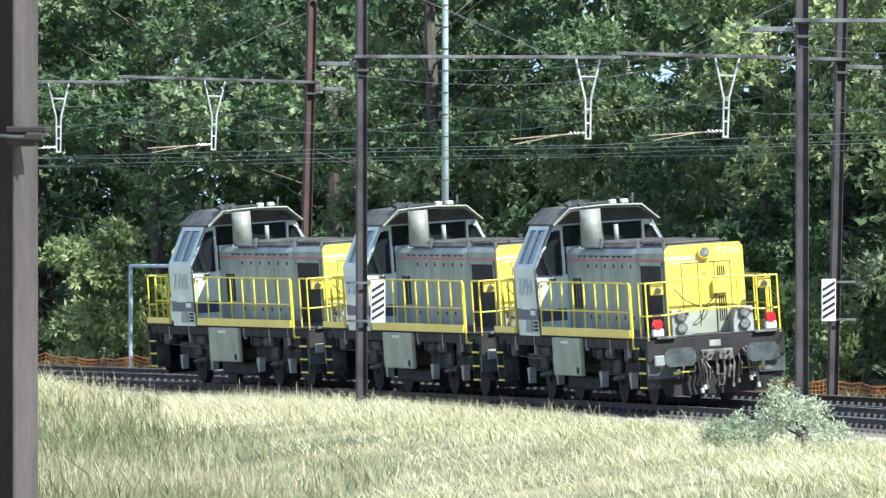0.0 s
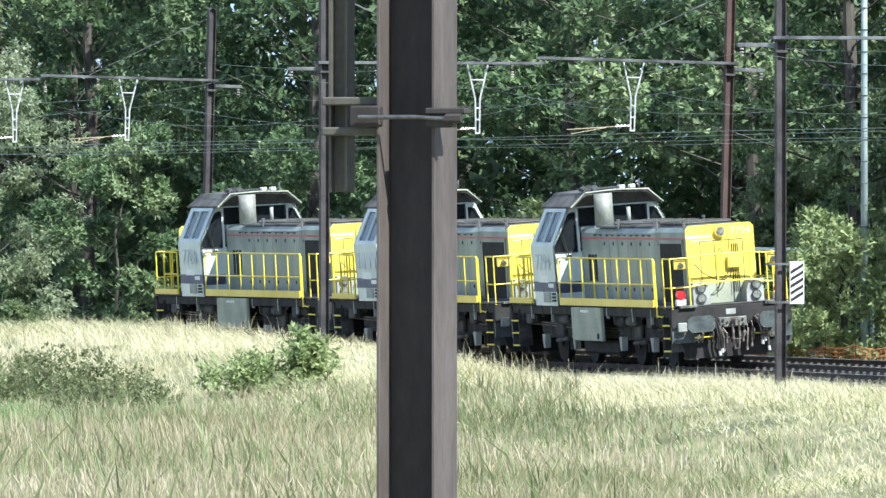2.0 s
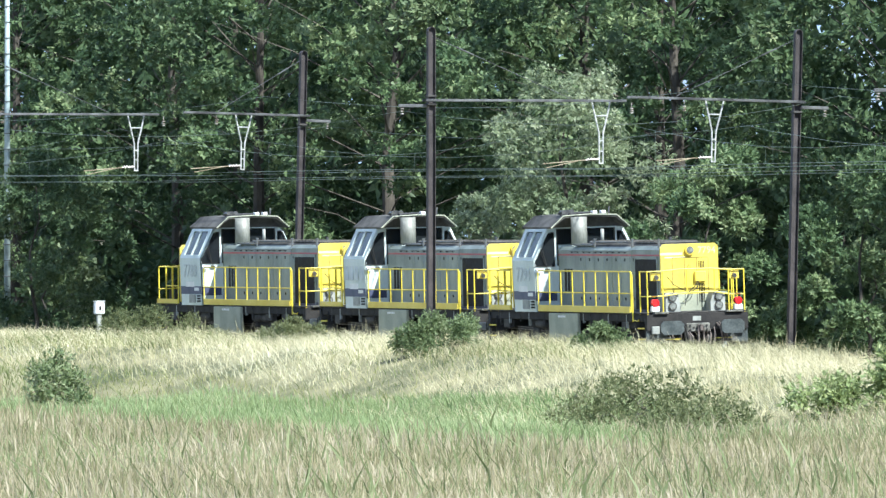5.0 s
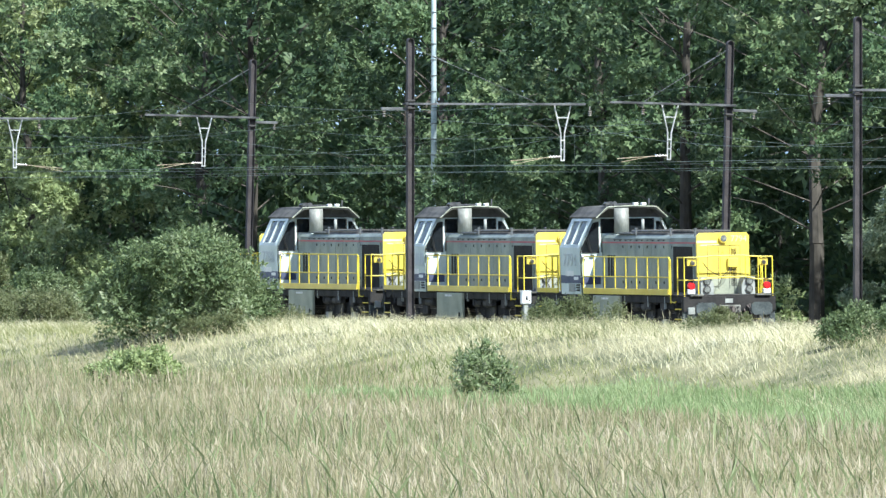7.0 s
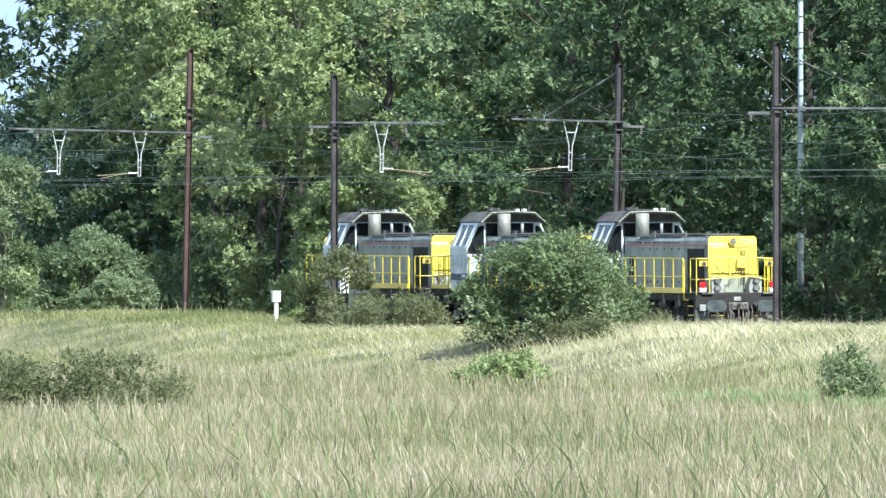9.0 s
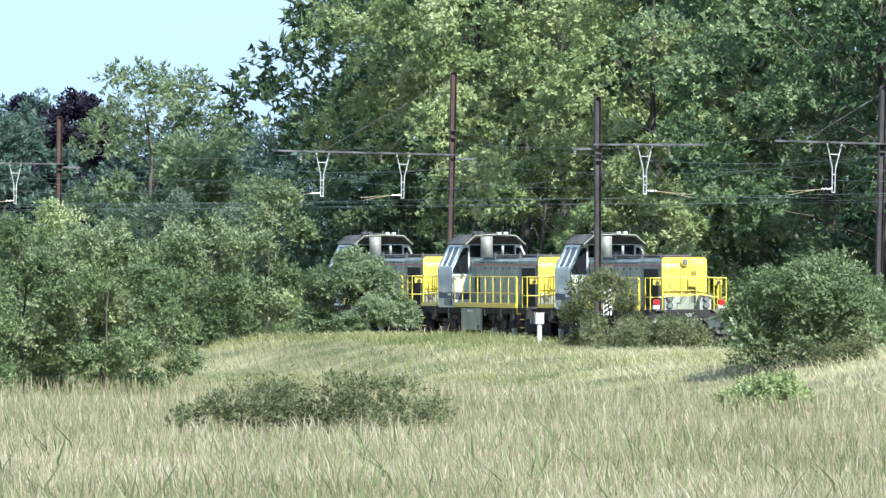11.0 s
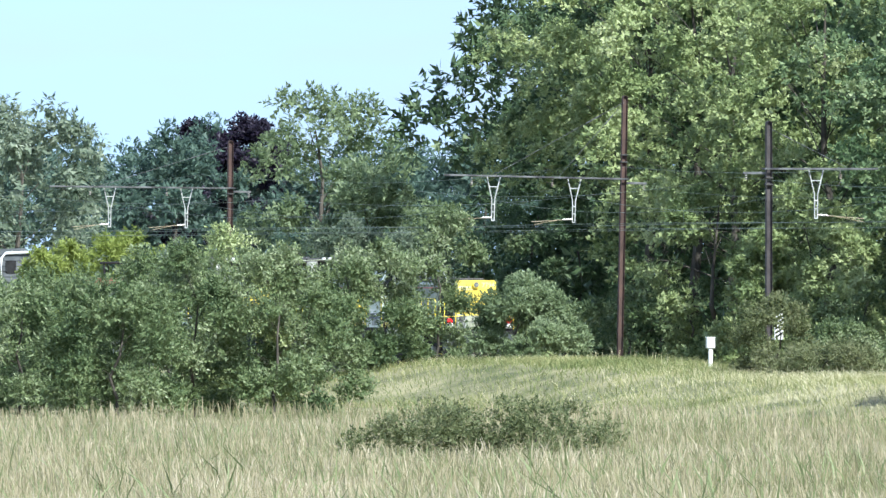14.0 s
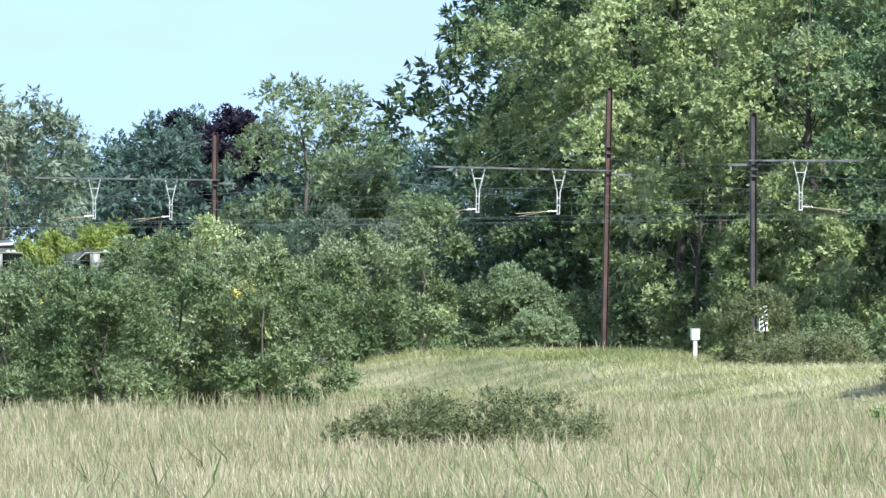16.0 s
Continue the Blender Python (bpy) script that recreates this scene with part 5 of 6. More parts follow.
def leaf_soup(rng, pts, length, width, droop, outward, shoot=1.3, each=8):
    """Leaves in sprigs: each sprig is a short twig that points outward and up, with leaves fanned round it."""
    n = len(pts)
    axis = unit(outward + rng.normal(size=(n, 3)) * 0.35 + np.array([0, 0, 0.45 - droop]))
    axis, root, face = (np.repeat(v, each, axis=0) for v in (axis, pts, outward))
    n *= each
    u = rng.uniform(0, 1, (n, 1))
    fan = unit(np.cross(axis, rng.normal(size=(n, 3))))
    d = fan * (1.0 - 0.45 * u) + axis * (0.25 + 0.55 * u)
    d[:, 2] -= droop * 0.6
    d = unit(d)
    up = unit(axis * 0.7 + face * 0.5 + rng.normal(size=(n, 3)) * 0.25 + np.array([0, 0, 0.35]))
    side = unit(np.cross(up, d))
    ln = length * rng.uniform(0.65, 1.3, (n, 1))
    wd = width * rng.uniform(0.65, 1.3, (n, 1))
    foot = root + axis * u * length * shoot
    out = np.empty((n, 3, 3))
    out[:, 0] = foot - side * wd
    out[:, 1] = foot + d * ln * rng.uniform(0.3, 0.6, (n, 1)) + side * wd
    out[:, 2] = foot + d * ln
    return out.reshape(-1, 3)


def clump_points(rng, centres, radii, per, under=-0.25):
    pts, outs = [], []
    for c, r in zip(centres, radii):
        v = unit(rng.normal(size=(per, 3)))
        v[:, 2] = np.where(v[:, 2] < under, -v[:, 2], v[:, 2])
        rad = r * rng.uniform(0.45, 1.0, (per, 1)) ** 0.4 * (1 + 0.22 * np.sin(5 * v[:, :1] + 3 * c[0]) * np.sin(4 * v[:, 1:2] + c[2]))
        sq = np.array([1.0, 1.0, 0.78])
        pts.append(c + v * rad * sq)
        outs.append(v)
    return np.concatenate(pts), np.concatenate(outs)


def limbs(bm, base, height, r, tips, rng):
    """A tapered, slightly bent trunk and limbs that reach towards the clumps."""
    pts = [Vector(base)]
    for k in range(1, 6):
        pts.append(Vector(base) + Vector((rng.uniform(-0.25, 0.25), rng.uniform(-0.25, 0.25), height * k / 5)))
    for k in range(5):
        tube(bm, pts[k], pts[k + 1], r * (1 - 0.17 * k), 7, r * (1 - 0.17 * (k + 1)))
    for t in tips:
        t = Vector(t)
        z = max(0.15, min(0.92, (t.z - base[2]) / height * 0.75))
        k = min(4, int(z * 5))
        a = pts[k].lerp(pts[k + 1], z * 5 - k)
        mid = a.lerp(t, 0.55) + Vector((0, 0, 0.25))
        tube(bm, a, mid, r * 0.13, 4, r * 0.07)
        tube(bm, mid, t, r * 0.07, 3, r * 0.02)
    return bm


def make_tree(name, label, seed, height, radius, clumps, per, leaf, mat, low=0.08, droop=0.2, group="trees behind the tracks", category="tree", top=1.0, gap=0.25, puff=1.0, shoot=1.3, tufts=5, flat=0.7, full=0.41, broad=0.27):
    """A crown of boughs kept apart from one another; each carries leafy tufts on its upper and outer side."""
    rng = np.random.default_rng(seed)
    ob = empty(name, label, category, group)
    boughs, cs, rs = [], [], []
    count = max(5, round(clumps / tufts))
    for i in range(count):
        best, space = None, -1.0
        for _ in range(7):
            u = low + (1.0 - low) * (i + rng.uniform(0, 1)) / count
            belly = math.sin(math.pi * min(1.0, u * 0.82 + 0.5 - 0.82 * full)) ** 0.6 * top
            a, rr = rng.uniform(0, 2 * math.pi), radius * belly * rng.uniform(0.3, 0.95) ** 0.45
            lobes = 1 + gap * math.sin(3 * a + seed + 5 * u)
            c = np.array([rr * lobes * math.cos(a), rr * lobes * math.sin(a), u * height])
            d = min([np.linalg.norm(c - o) for o in boughs] + [1e9])
            if d > space:
                best, space = c, d
        boughs.append(best)
        wide = radius * rng.uniform(0.24, 0.38) * puff
        side = best * np.array([1, 1, 0]) / max(radius, 1e-6)
        for _ in range(tufts):
            v = rng.normal(size=3) + side * 0.9 + np.array([0, 0, 0.35])
            v = v / np.linalg.norm(v)
            cs.append(best + v * wide * rng.uniform(0.55, 1.0) * np.array([1, 1, flat]))
            rs.append(wide * rng.uniform(0.36, 0.62))
    pts, outs = clump_points(rng, cs, rs, max(4, per // 8), -0.75 if low < 0.06 else -0.25)
    soup("crown", leaf_soup(rng, pts, leaf, leaf * broad, droop, outs, shoot), mat, 3, ob)
    bm = limbs(new_bm(), (0, 0, 0), height * 0.9, radius * 0.042 + 0.03 if height > 7 else radius * 0.03 + 0.01, [tuple(b) for b in boughs[::max(1, len(boughs) // 22)]], random.Random(seed))
    part("trunk", bm, BARK, ob)
    return ob


def ground_at(x, y):
    return float(ground_z(np.array([x]), np.array([y]))[0])


def stand(ob, x, y, turn=0.0, sink=0.1, tilt=0.0):
    ob.matrix_basis = pose(x, y, ground_at(x, y) - sink, tilt, 0, turn)
    return ob


def stand_copy(ob, x, y, turn=0.0, sink=0.1):
    return copy_thing(ob, pose(x, y, ground_at(x, y) - sink, 0, 0, turn))


def from_eye(bearing, dist):
    """A place by its bearing to the left of the line of sight at the start, in milliradians, and its distance."""
    return -dist * math.sin(bearing / 1000), dist * math.cos(bearing / 1000)


def build_wood():
    kinds = [make_tree("broadleaf_tree", "tall leafy green broadleaf tree in the wood's edge", 11, 17.5, 6.0, 122, 345, 0.21, LEAF, 0.26, puff=0.85, full=0.52, tufts=4, flat=0.95, broad=0.35),
             make_tree("broadleaf_tree", "tall dense green tree with a rounded crown", 12, 19.0, 6.2, 124, 345, 0.21, LEAF, 0.26, puff=0.85, full=0.52, tufts=4, flat=0.95, broad=0.35),
             make_tree("broadleaf_tree", "light green leafy tree with sunlit clumps", 13, 16.5, 5.7, 120, 345, 0.21, LEAFLIGHT, 0.26, puff=0.85, full=0.52, tufts=4, flat=0.95, broad=0.35),
             make_tree("broadleaf_tree", "tall leafy tree with hanging twigs", 14, 18.0, 5.9, 124, 345, 0.21, LEAF, 0.22, droop=0.4, puff=0.85, full=0.5, tufts=4, flat=0.95, broad=0.35),
             # back row: the shade inside the wood is in the leaf colour
             make_tree("broadleaf_tree", "tall tree deep in the wood, leaves darkened for shade", 15, 20.0, 7.0, 110, 120, 0.55, LEAFSHADE, 0.03, puff=1.35, flat=1.0),
             # front tree for the shadowed stretch, in the same darkened leaves
             make_tree("broadleaf_tree", "tall green tree with the wood's shade darkened into its leaves", 16, 18.0, 5.8, 120, 330, 0.21, LEAFSHADE, 0.26, puff=0.85, full=0.54, tufts=4, flat=0.95, broad=0.35),
             make_tree("broadleaf_tree", "light green tree with a high crown over deep shade", 17, 18.0, 6.0, 110, 345, 0.21, LEAFLIGHT, 0.42, puff=0.85, full=0.66, tufts=4, flat=0.95, broad=0.35)]
    rng = random.Random(3)
    placed = set()
    order = [0, 1, 0, 2, 1, 2, 2, 0, 1, 1, 3, 5, 0, 5, 1, 5, 3, 5, 0, 0, 2, 2, 6]
    for i in range(23):
        s = -58 + i * 14.9 + rng.uniform(-2.5, 2.5)
        q = 16.5 + rng.uniform(-1.5, 3.0)
        k = order[i]
        p = at(s, q)
        if k in placed:
            stand_copy(kinds[k], p.x, p.y, rng.uniform(0, 360))
        else:
            stand(kinds[k], p.x, p.y, rng.uniform(0, 360))
            placed.add(k)
    first = True
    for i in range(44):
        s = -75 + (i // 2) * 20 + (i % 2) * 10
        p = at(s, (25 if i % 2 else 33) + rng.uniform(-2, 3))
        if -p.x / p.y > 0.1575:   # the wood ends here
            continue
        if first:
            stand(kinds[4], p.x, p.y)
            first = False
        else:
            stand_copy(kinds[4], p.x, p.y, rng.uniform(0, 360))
    for b, dist, k, turn in ((3590, 546, 6, 40), (3610, 574, 5, 200), (3560, 562, 5, 120), (3540, 590, 4, 20), (3480, 570, 4, 90), (3690, 600, 4, 150), (3420, 575, 4, 60)):
        x, y = from_eye(b / 22.629, dist)
        stand_copy(kinds[k], x, y, turn)
    # undergrowth closes the gaps; its leaf colour holds the wood's shade
    thicket = make_tree("thicket", "tangled undergrowth with the wood's shade in its leaf colour", 23, 6.2, 4.2, 60, 64, 0.5, LEAFSHADE, 0.02, group="undergrowth in the wood", category="shrub", puff=1.3, flat=1.0)
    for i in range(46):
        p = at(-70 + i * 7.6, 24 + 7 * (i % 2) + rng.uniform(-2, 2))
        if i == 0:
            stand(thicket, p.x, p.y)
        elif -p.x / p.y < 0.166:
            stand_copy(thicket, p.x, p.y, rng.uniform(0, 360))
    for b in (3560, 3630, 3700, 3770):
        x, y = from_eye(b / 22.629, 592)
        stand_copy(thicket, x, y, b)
    # shrubs in front of the wood
    shrubs = [make_tree("shrub", "dark green leafy shrub below the trees", 21, 3.4, 2.2, 42, 96, 0.22, LEAFBUSH, 0.02, group="shrubs below the wood", category="shrub"),
              make_tree("shrub", "light green leafy shrub below the trees", 22, 2.6, 1.9, 38, 96, 0.21, LEAFLIGHT, 0.02, group="shrubs below the wood", category="shrub")]
    seen = set()
    for i in range(45):
        s = -45 + i * 8.0 + rng.uniform(-2, 2)
        q = (13.0 if s < 90 else 11.0) + rng.uniform(-1.0, 1.5)
        k = 0 if rng.random() < (0.4 if s < 90 else 0.6) or s < 8 else 1
        p = at(s, q)
        if 45 < s < 66 and q < 13 or 60 < s < 175 and i % 3:
            continue
        if k in seen:
            stand_copy(shrubs[k], p.x, p.y, rng.uniform(0, 360))
        else:
            stand(shrubs[k], p.x, p.y)
            seen.add(k)


build_wood()


def build_bushes():
    def bush(label, bearing, dist, height, width, mat, seed, leaf=0.2, density=1.0, name="bush", low=0.02, droop=0.1, group="bushes by the line", sink=0.1):
        n = int(30 + 10 * width)
        per = int(190 * density)
        ob = make_tree(name, label, seed, height, width / 2 * 0.92, n, per, leaf, mat, low, droop, group, "bush", gap=0.18, shoot=2.4)
        x, y = from_eye(bearing, dist)
        stand(ob, x, y, seed * 37 % 360, sink)
        return ob
    f = 22.629
    # on the bank beside the track
    bush("rounded dense green bush on the grassy bank", 2980 / f, 408, 2.75, 5.6, LEAFBUSH, 31, 0.16, 2.0)
    bush("low spreading green bush on the bank", 3272 / f, 440, 0.9, 4.0, LEAFWEED, 32, 0.12)
    bush("low green bush on the bank", 1777 / f, 347, 0.85, 2.4, LEAFBUSH, 33, 0.09, 1.3)
    bush("low green bush on the bank", 2286 / f, 384, 0.75, 3.2, LEAFWEED, 34, 0.09, 1.3)
    bush("low green bush on the bank", 2050 / f, 366, 0.6, 1.6, LEAFWEED, 35, 0.09)
    bush("low green bush on the bank", 1500 / f, 338, 0.65, 1.2, LEAFBUSH, 36, 0.09)
    bush("small dark green bush in dry grass", 2461 / f, 338, 1.4, 1.75, LEAFBUSH, 37, 0.15, 0.45, name="small_bush")
    bush("small leafy green bush in dry grass", 985 / f, 300, 1.2, 1.0, LEAFLIGHT, 38, 0.17, 0.35, name="small_bush")
    bush("low leafy green bush in dry grass", 1085 / f, 300, 0.75, 1.7, LEAFLIGHT, 39, 0.16, 0.3, name="small_bush")
    bush("low weedy brownish green thicket in the grass", 1430 / f, 305, 0.95, 4.6, LEAFWEED, 40, 0.12, 0.5, name="weed_thicket")
    bush("low weedy brownish green thicket in the grass", 1330 / f, 297, 0.75, 3.6, LEAFWEED, 41, 0.12, 0.5, name="weed_thicket")
    bush("low sprawling green weed in the grass", 3075 / f, 372, 0.8, 2.2, LEAFLIGHT, 42, 0.14, name="small_bush")
    bush("silver-green leafy shrub at the field's edge", -620 / f, 224, 0.95, 1.9, LEAFSAGE, 43, 0.075, 0.7, name="silver_shrub")
    bush("low silver-green leafy shrub at the field's edge", -505 / f, 226, 0.5, 1.1, LEAFSAGE, 48, 0.07, 0.5, name="silver_shrub")
    bush("low dark weed thicket in the reeds", 3960 / f, 330, 1.15, 4.0, LEAFWEED, 44, 0.12, 0.7, name="weed_thicket")
    bush("low dark weed thicket in the reeds", 3790 / f, 330, 1.2, 4.2, LEAFWEED, 45, 0.12, 0.7, name="weed_thicket")
    bush("low olive-brown weed thicket along the bank", 2862 / f, 414, 0.55, 2.6, LEAFWEED, 49, 0.1, 0.8, name="weed_thicket")
    bush("low olive-brown weed thicket along the bank", 2925 / f, 405, 0.5, 1.8, LEAFWEED, 50, 0.1, 0.8, name="weed_thicket")
    bush("dense light green bush before the pipe railing", 45 / f, 322.5, 3.5, 3.9, LEAFLIGHT, 46, 0.16, 1.4)
    bush("leafy green bush before the pipe railing", -260 / f, 312, 2.2, 3.0, LEAFBUSH, 47, 0.16, 1.2)
    # the hedge beyond the bank's end
    rows = [(4790, 430, 4.2, 5.6, LEAFBUSH), (4700, 418, 4.1, 5.4, LEAFBUSH), (4610, 428, 4.3, 5.0, LEAFBUSH), (4530, 416, 4.2, 4.8, LEAFBUSH), (4460, 430, 5.2, 4.8, LEAFBUSH), (4390, 420, 5.4, 4.6, LEAFBUSH), (4320, 432, 5.7, 4.6, LEAFLIGHT),
            (4250, 420, 5.3, 4.2, LEAFBUSH), (4190, 432, 4.3, 3.8, LEAFBUSH), (4120, 476, 4.5, 4.2, LEAFBUSH), (3968, 484, 6.1, 3.8, LEAFBUSH), (4430, 442, 5.4, 4.4, LEAFSILVER), (4660, 444, 4.4, 4.4, LEAFBUSH)]
    for i, (b, dist, h, w, m) in enumerate(rows):
        bush("tall dense leafy green bush of an overgrown hedge", b / f, dist, h, w, m, 60 + i, 0.15, 1.5, group="bushes of the overgrown hedge", sink=0.15)
    bush("grey-green leafy bush beside the bank", 3815 / f, 474, 2.8, 3.9, LEAFPOPLAR, 80, 0.15, 2.6)
    bush("grey-green leafy bush beside the bank", 4058 / f, 478, 4.5, 3.6, LEAFBUSH, 81, 0.16, 1.3)
    # leaf colour darkened for the shade below the end trees
    bush("green leafy bush beyond the tracks, darkened for the wood's shade", 3812 / f, 548, 3.8, 3.8, LEAFSHADE, 86, 0.18, 1.2)
    bush("silver-leaved willow bush beyond the tracks", 4010 / f, 572, 5.4, 4.4, LEAFSILVER, 87, 0.2, 1.2)
    bush("silver-leaved willow bush beyond the tracks", 4110 / f, 580, 5.8, 5.0, LEAFSILVER, 88, 0.2, 1.2)
    bush("green leafy bush at the wood's foot", 3620 / f, 524, 2.6, 3.0, LEAFSHADE, 82, 0.18)
    bush("green leafy bush around a mast's foot", 3365 / f, 446, 2.5, 3.0, LEAFWEED, 83, 0.12, 1.3)
    bush("green leafy bush beside the bank", 3250 / f, 470, 1.9, 3.6, LEAFBUSH, 84, 0.14)


build_bushes()


def build_far():
    f = 22.629
    def far_tree(name, label, b, dist, h, w, mat, seed, leaf, clumps, per, low=0.05, droop=0.2, top=1.0, group="trees in the distance", gap=0.2):
        ob = make_tree(name, label, seed, h, w / 2, clumps, per, leaf, mat, low, droop, group, "tree", top, gap)
        x, y = from_eye(b / f, dist)
        return stand(ob, x, y, seed * 53 % 360)
    far_tree("willow_tree", "slender silver-leaved willow before the dark wood", 1560, 381, 8.6, 5.2, LEAFPALE, 101, 0.16, 120, 250, 0.05, 0.6)
    far_tree("willow_tree", "low silver-leaved willow before the dark wood", 1700, 386, 5.4, 3.4, LEAFPALE, 102, 0.16, 60, 220, 0.05, 0.6)
    for b, dist, h, w, sd in ((3467, 510, 7.8, 5.5, 143), (3380, 502, 5.4, 3.8, 144), (3305, 500, 6.8, 4.8, 146), (3225, 492, 5.6, 4.2, 147), (600, 352, 4.0, 3.4, 145)):
        far_tree("young_tree", "young light green leafy tree at the wood's edge", b, dist, h, w, LEAFLIGHT, sd, 0.2, 70, 220, 0.04, group="young trees at the wood's edge")
    for b, dist, h, w, sd in ((120, 342, 5.6, 3.4, 151), (-25, 338, 7.0, 3.8, 152), (-310, 324, 7.6, 4.6, 153), ):
        far_tree("young_tree", "young grey-green leafy tree at the wood's edge", b, dist, h, w, LEAFPOPLAR, sd, 0.2, 64, 240, 0.04, group="young trees at the wood's edge")
    # these fill dark gaps; shade is painted into their leaves
    for b, dist, h, w, sd in ((3790, 585, 7.4, 6.0, 158), (3710, 566, 7.0, 5.6, 159), (2500, 437, 6.4, 5.0, 156), (-520, 316, 8.2, 5.0, 154), (-690, 309, 7.0, 4.6, 155)):
        far_tree("young_tree", "young dark green tree with the wood edge's shade in its leaves", b, dist, h, w, LEAFSHADE, sd, 0.17, 70, 300, 0.02, group="young trees at the wood's edge")
    for b, dist, h, w, sd in ((1306, 368, 6.2, 4.0, 141), (1030, 368, 6.0, 4.6, 157)):
        far_tree("young_tree", "young green leafy tree at the wood's edge", b, dist, h, w, LEAF, sd, 0.16, 70, 300, 0.02, group="young trees at the wood's edge")
    far_tree("poplar_tree", "airy light green tree with bare upper twigs", 4170, 620, 12.2, 9.4, LEAFPOPLAR, 103, 0.3, 110, 170)
    far_tree("poplar_tree", "airy light green tree beside the line", 4090, 610, 8.6, 5.0, LEAFPOPLAR, 104, 0.3, 70, 170)
    far_tree("willow_tree", "grey-green rounded willow in the distance", 4700, 660, 12.2, 9.0, LEAFSILVER, 105, 0.38, 120, 130, 0.05, 0.6)
    far_tree("willow_tree", "grey-green rounded willow in the distance", 4860, 670, 11.5, 8.0, LEAFSILVER, 106, 0.38, 110, 120, 0.05, 0.6)
    for i, (b, h, w) in enumerate(((4660, 5.0, 3.0), (4610, 5.3, 3.6), (4550, 5.7, 4.0), (4490, 5.4, 3.6))):
        far_tree("sallow_bush", "yellow-green bushy sallow in the distance", b, 590 + 4 * i, h, w, LEAFYELLOW, 110 + i, 0.24, 50, 140)
    far_tree("copper_beech", "dark purple copper beech on the skyline", 4390, 1000, 14.6, 9, LEAFPURPLE, 120, 0.42, 90, 260, 0.1)
    far_tree("copper_beech", "dark purple copper beech on the skyline", 4300, 985, 15.0, 9.5, LEAFPURPLE, 121, 0.42, 90, 260, 0.1)
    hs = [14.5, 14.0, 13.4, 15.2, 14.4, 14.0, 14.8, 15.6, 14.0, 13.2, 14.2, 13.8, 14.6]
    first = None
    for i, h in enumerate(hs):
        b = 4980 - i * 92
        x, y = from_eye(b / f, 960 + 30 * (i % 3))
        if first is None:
            # the haze over the far wood lies in its leaf colour
            first = make_tree("distant_tree", "tree of a distant wood, leaves tinted blue-green for haze", 130, 12.4, 5.2, 110, 120, 0.55, LEAFHAZE, 0.02, group="trees of the distant wood")
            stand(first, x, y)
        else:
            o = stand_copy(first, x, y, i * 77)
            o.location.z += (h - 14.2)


build_far()


# ---- grass and reeds ----


def blades(rng, base, height, width, lean, head=False, toward=-0.25):
    """Two-part blades: five corners each, a quad and a tip."""
    n = len(base)
    a = rng.uniform(0, 2 * math.pi, n)
    side = np.stack([np.cos(a), np.sin(a) * 0.4, np.zeros(n)], 1) * (width * rng.uniform(0.6, 1.5, n))[:, None]
    h = height * rng.uniform(0.45, 1.25, n)
    bend_to = np.stack([rng.normal(toward * 0.6, 0.62, n), rng.normal(0, 0.4, n), np.zeros(n)], 1) * (lean * h)[:, None]
    k = 0.72 if head else 0.5
    m = base + bend_to * (k * k) + np.stack([np.zeros(n), np.zeros(n), h * k], 1)
    t = base + bend_to + np.stack([np.zeros(n), np.zeros(n), h], 1)
    wb, wm = (0.35, 1.0) if head else (1.0, 0.8)
    v = np.empty((n, 5, 3))
    v[:, 0], v[:, 1], v[:, 2], v[:, 3], v[:, 4] = base - side * wb, base + side * wb, m + side * wm, m - side * wm, t
    i = np.arange(n)[:, None] * 5
    return v.reshape(-1, 3), np.concatenate([i + [0, 1, 2, 3]], 1), i + np.array([[3, 2, 4]])


def grass_object(name, label, parts, mat):
    vs, quads, tris, off = [], [], [], 0
    for v, q, t in parts:
        vs.append(v)
        quads.append(q + off)
        tris.append(t + off)
        off += len(v)
    vs, quads, tris = np.concatenate(vs), np.concatenate(quads), np.concatenate(tris)
    me = bpy.data.meshes.new(name)
    me.vertices.add(len(vs))
    me.vertices.foreach_set("co", vs.astype(np.float32).ravel())
    loops = np.concatenate([quads.ravel(), tris.ravel()]).astype(np.int32)
    me.loops.add(len(loops))
    me.loops.foreach_set("vertex_index", loops)
    nq, nt = len(quads), len(tris)
    me.polygons.add(nq + nt)
    me.polygons.foreach_set("loop_start", np.concatenate([np.arange(nq) * 4, nq * 4 + np.arange(nt) * 3]).astype(np.int32))
    me.update(calc_edges=True)
    me.materials.append(mat)
    return tagged(new(name, me), label, "grass", kind="stuff")


def scatter(rng, n, d0, d1, b0=-46, b1=222):
    """Places in the part of the field that lies open to view, denser towards the eye."""
    b = rng.uniform(b0, b1, n) / 1000
    d = d0 * (d1 / d0) ** rng.uniform(0, 1, n)
    x, y = -d * np.sin(b), d * np.cos(b)
    s, q = to_line(x, y)
    return x, y, s, q


def patchy(x, y, size, seed):
    return (np.sin(x / size + seed) * np.cos(y / (size * 1.7) + 2 * seed) + np.sin((x + y) / (size * 0.6) + 3 * seed) * 0.6) / 1.6


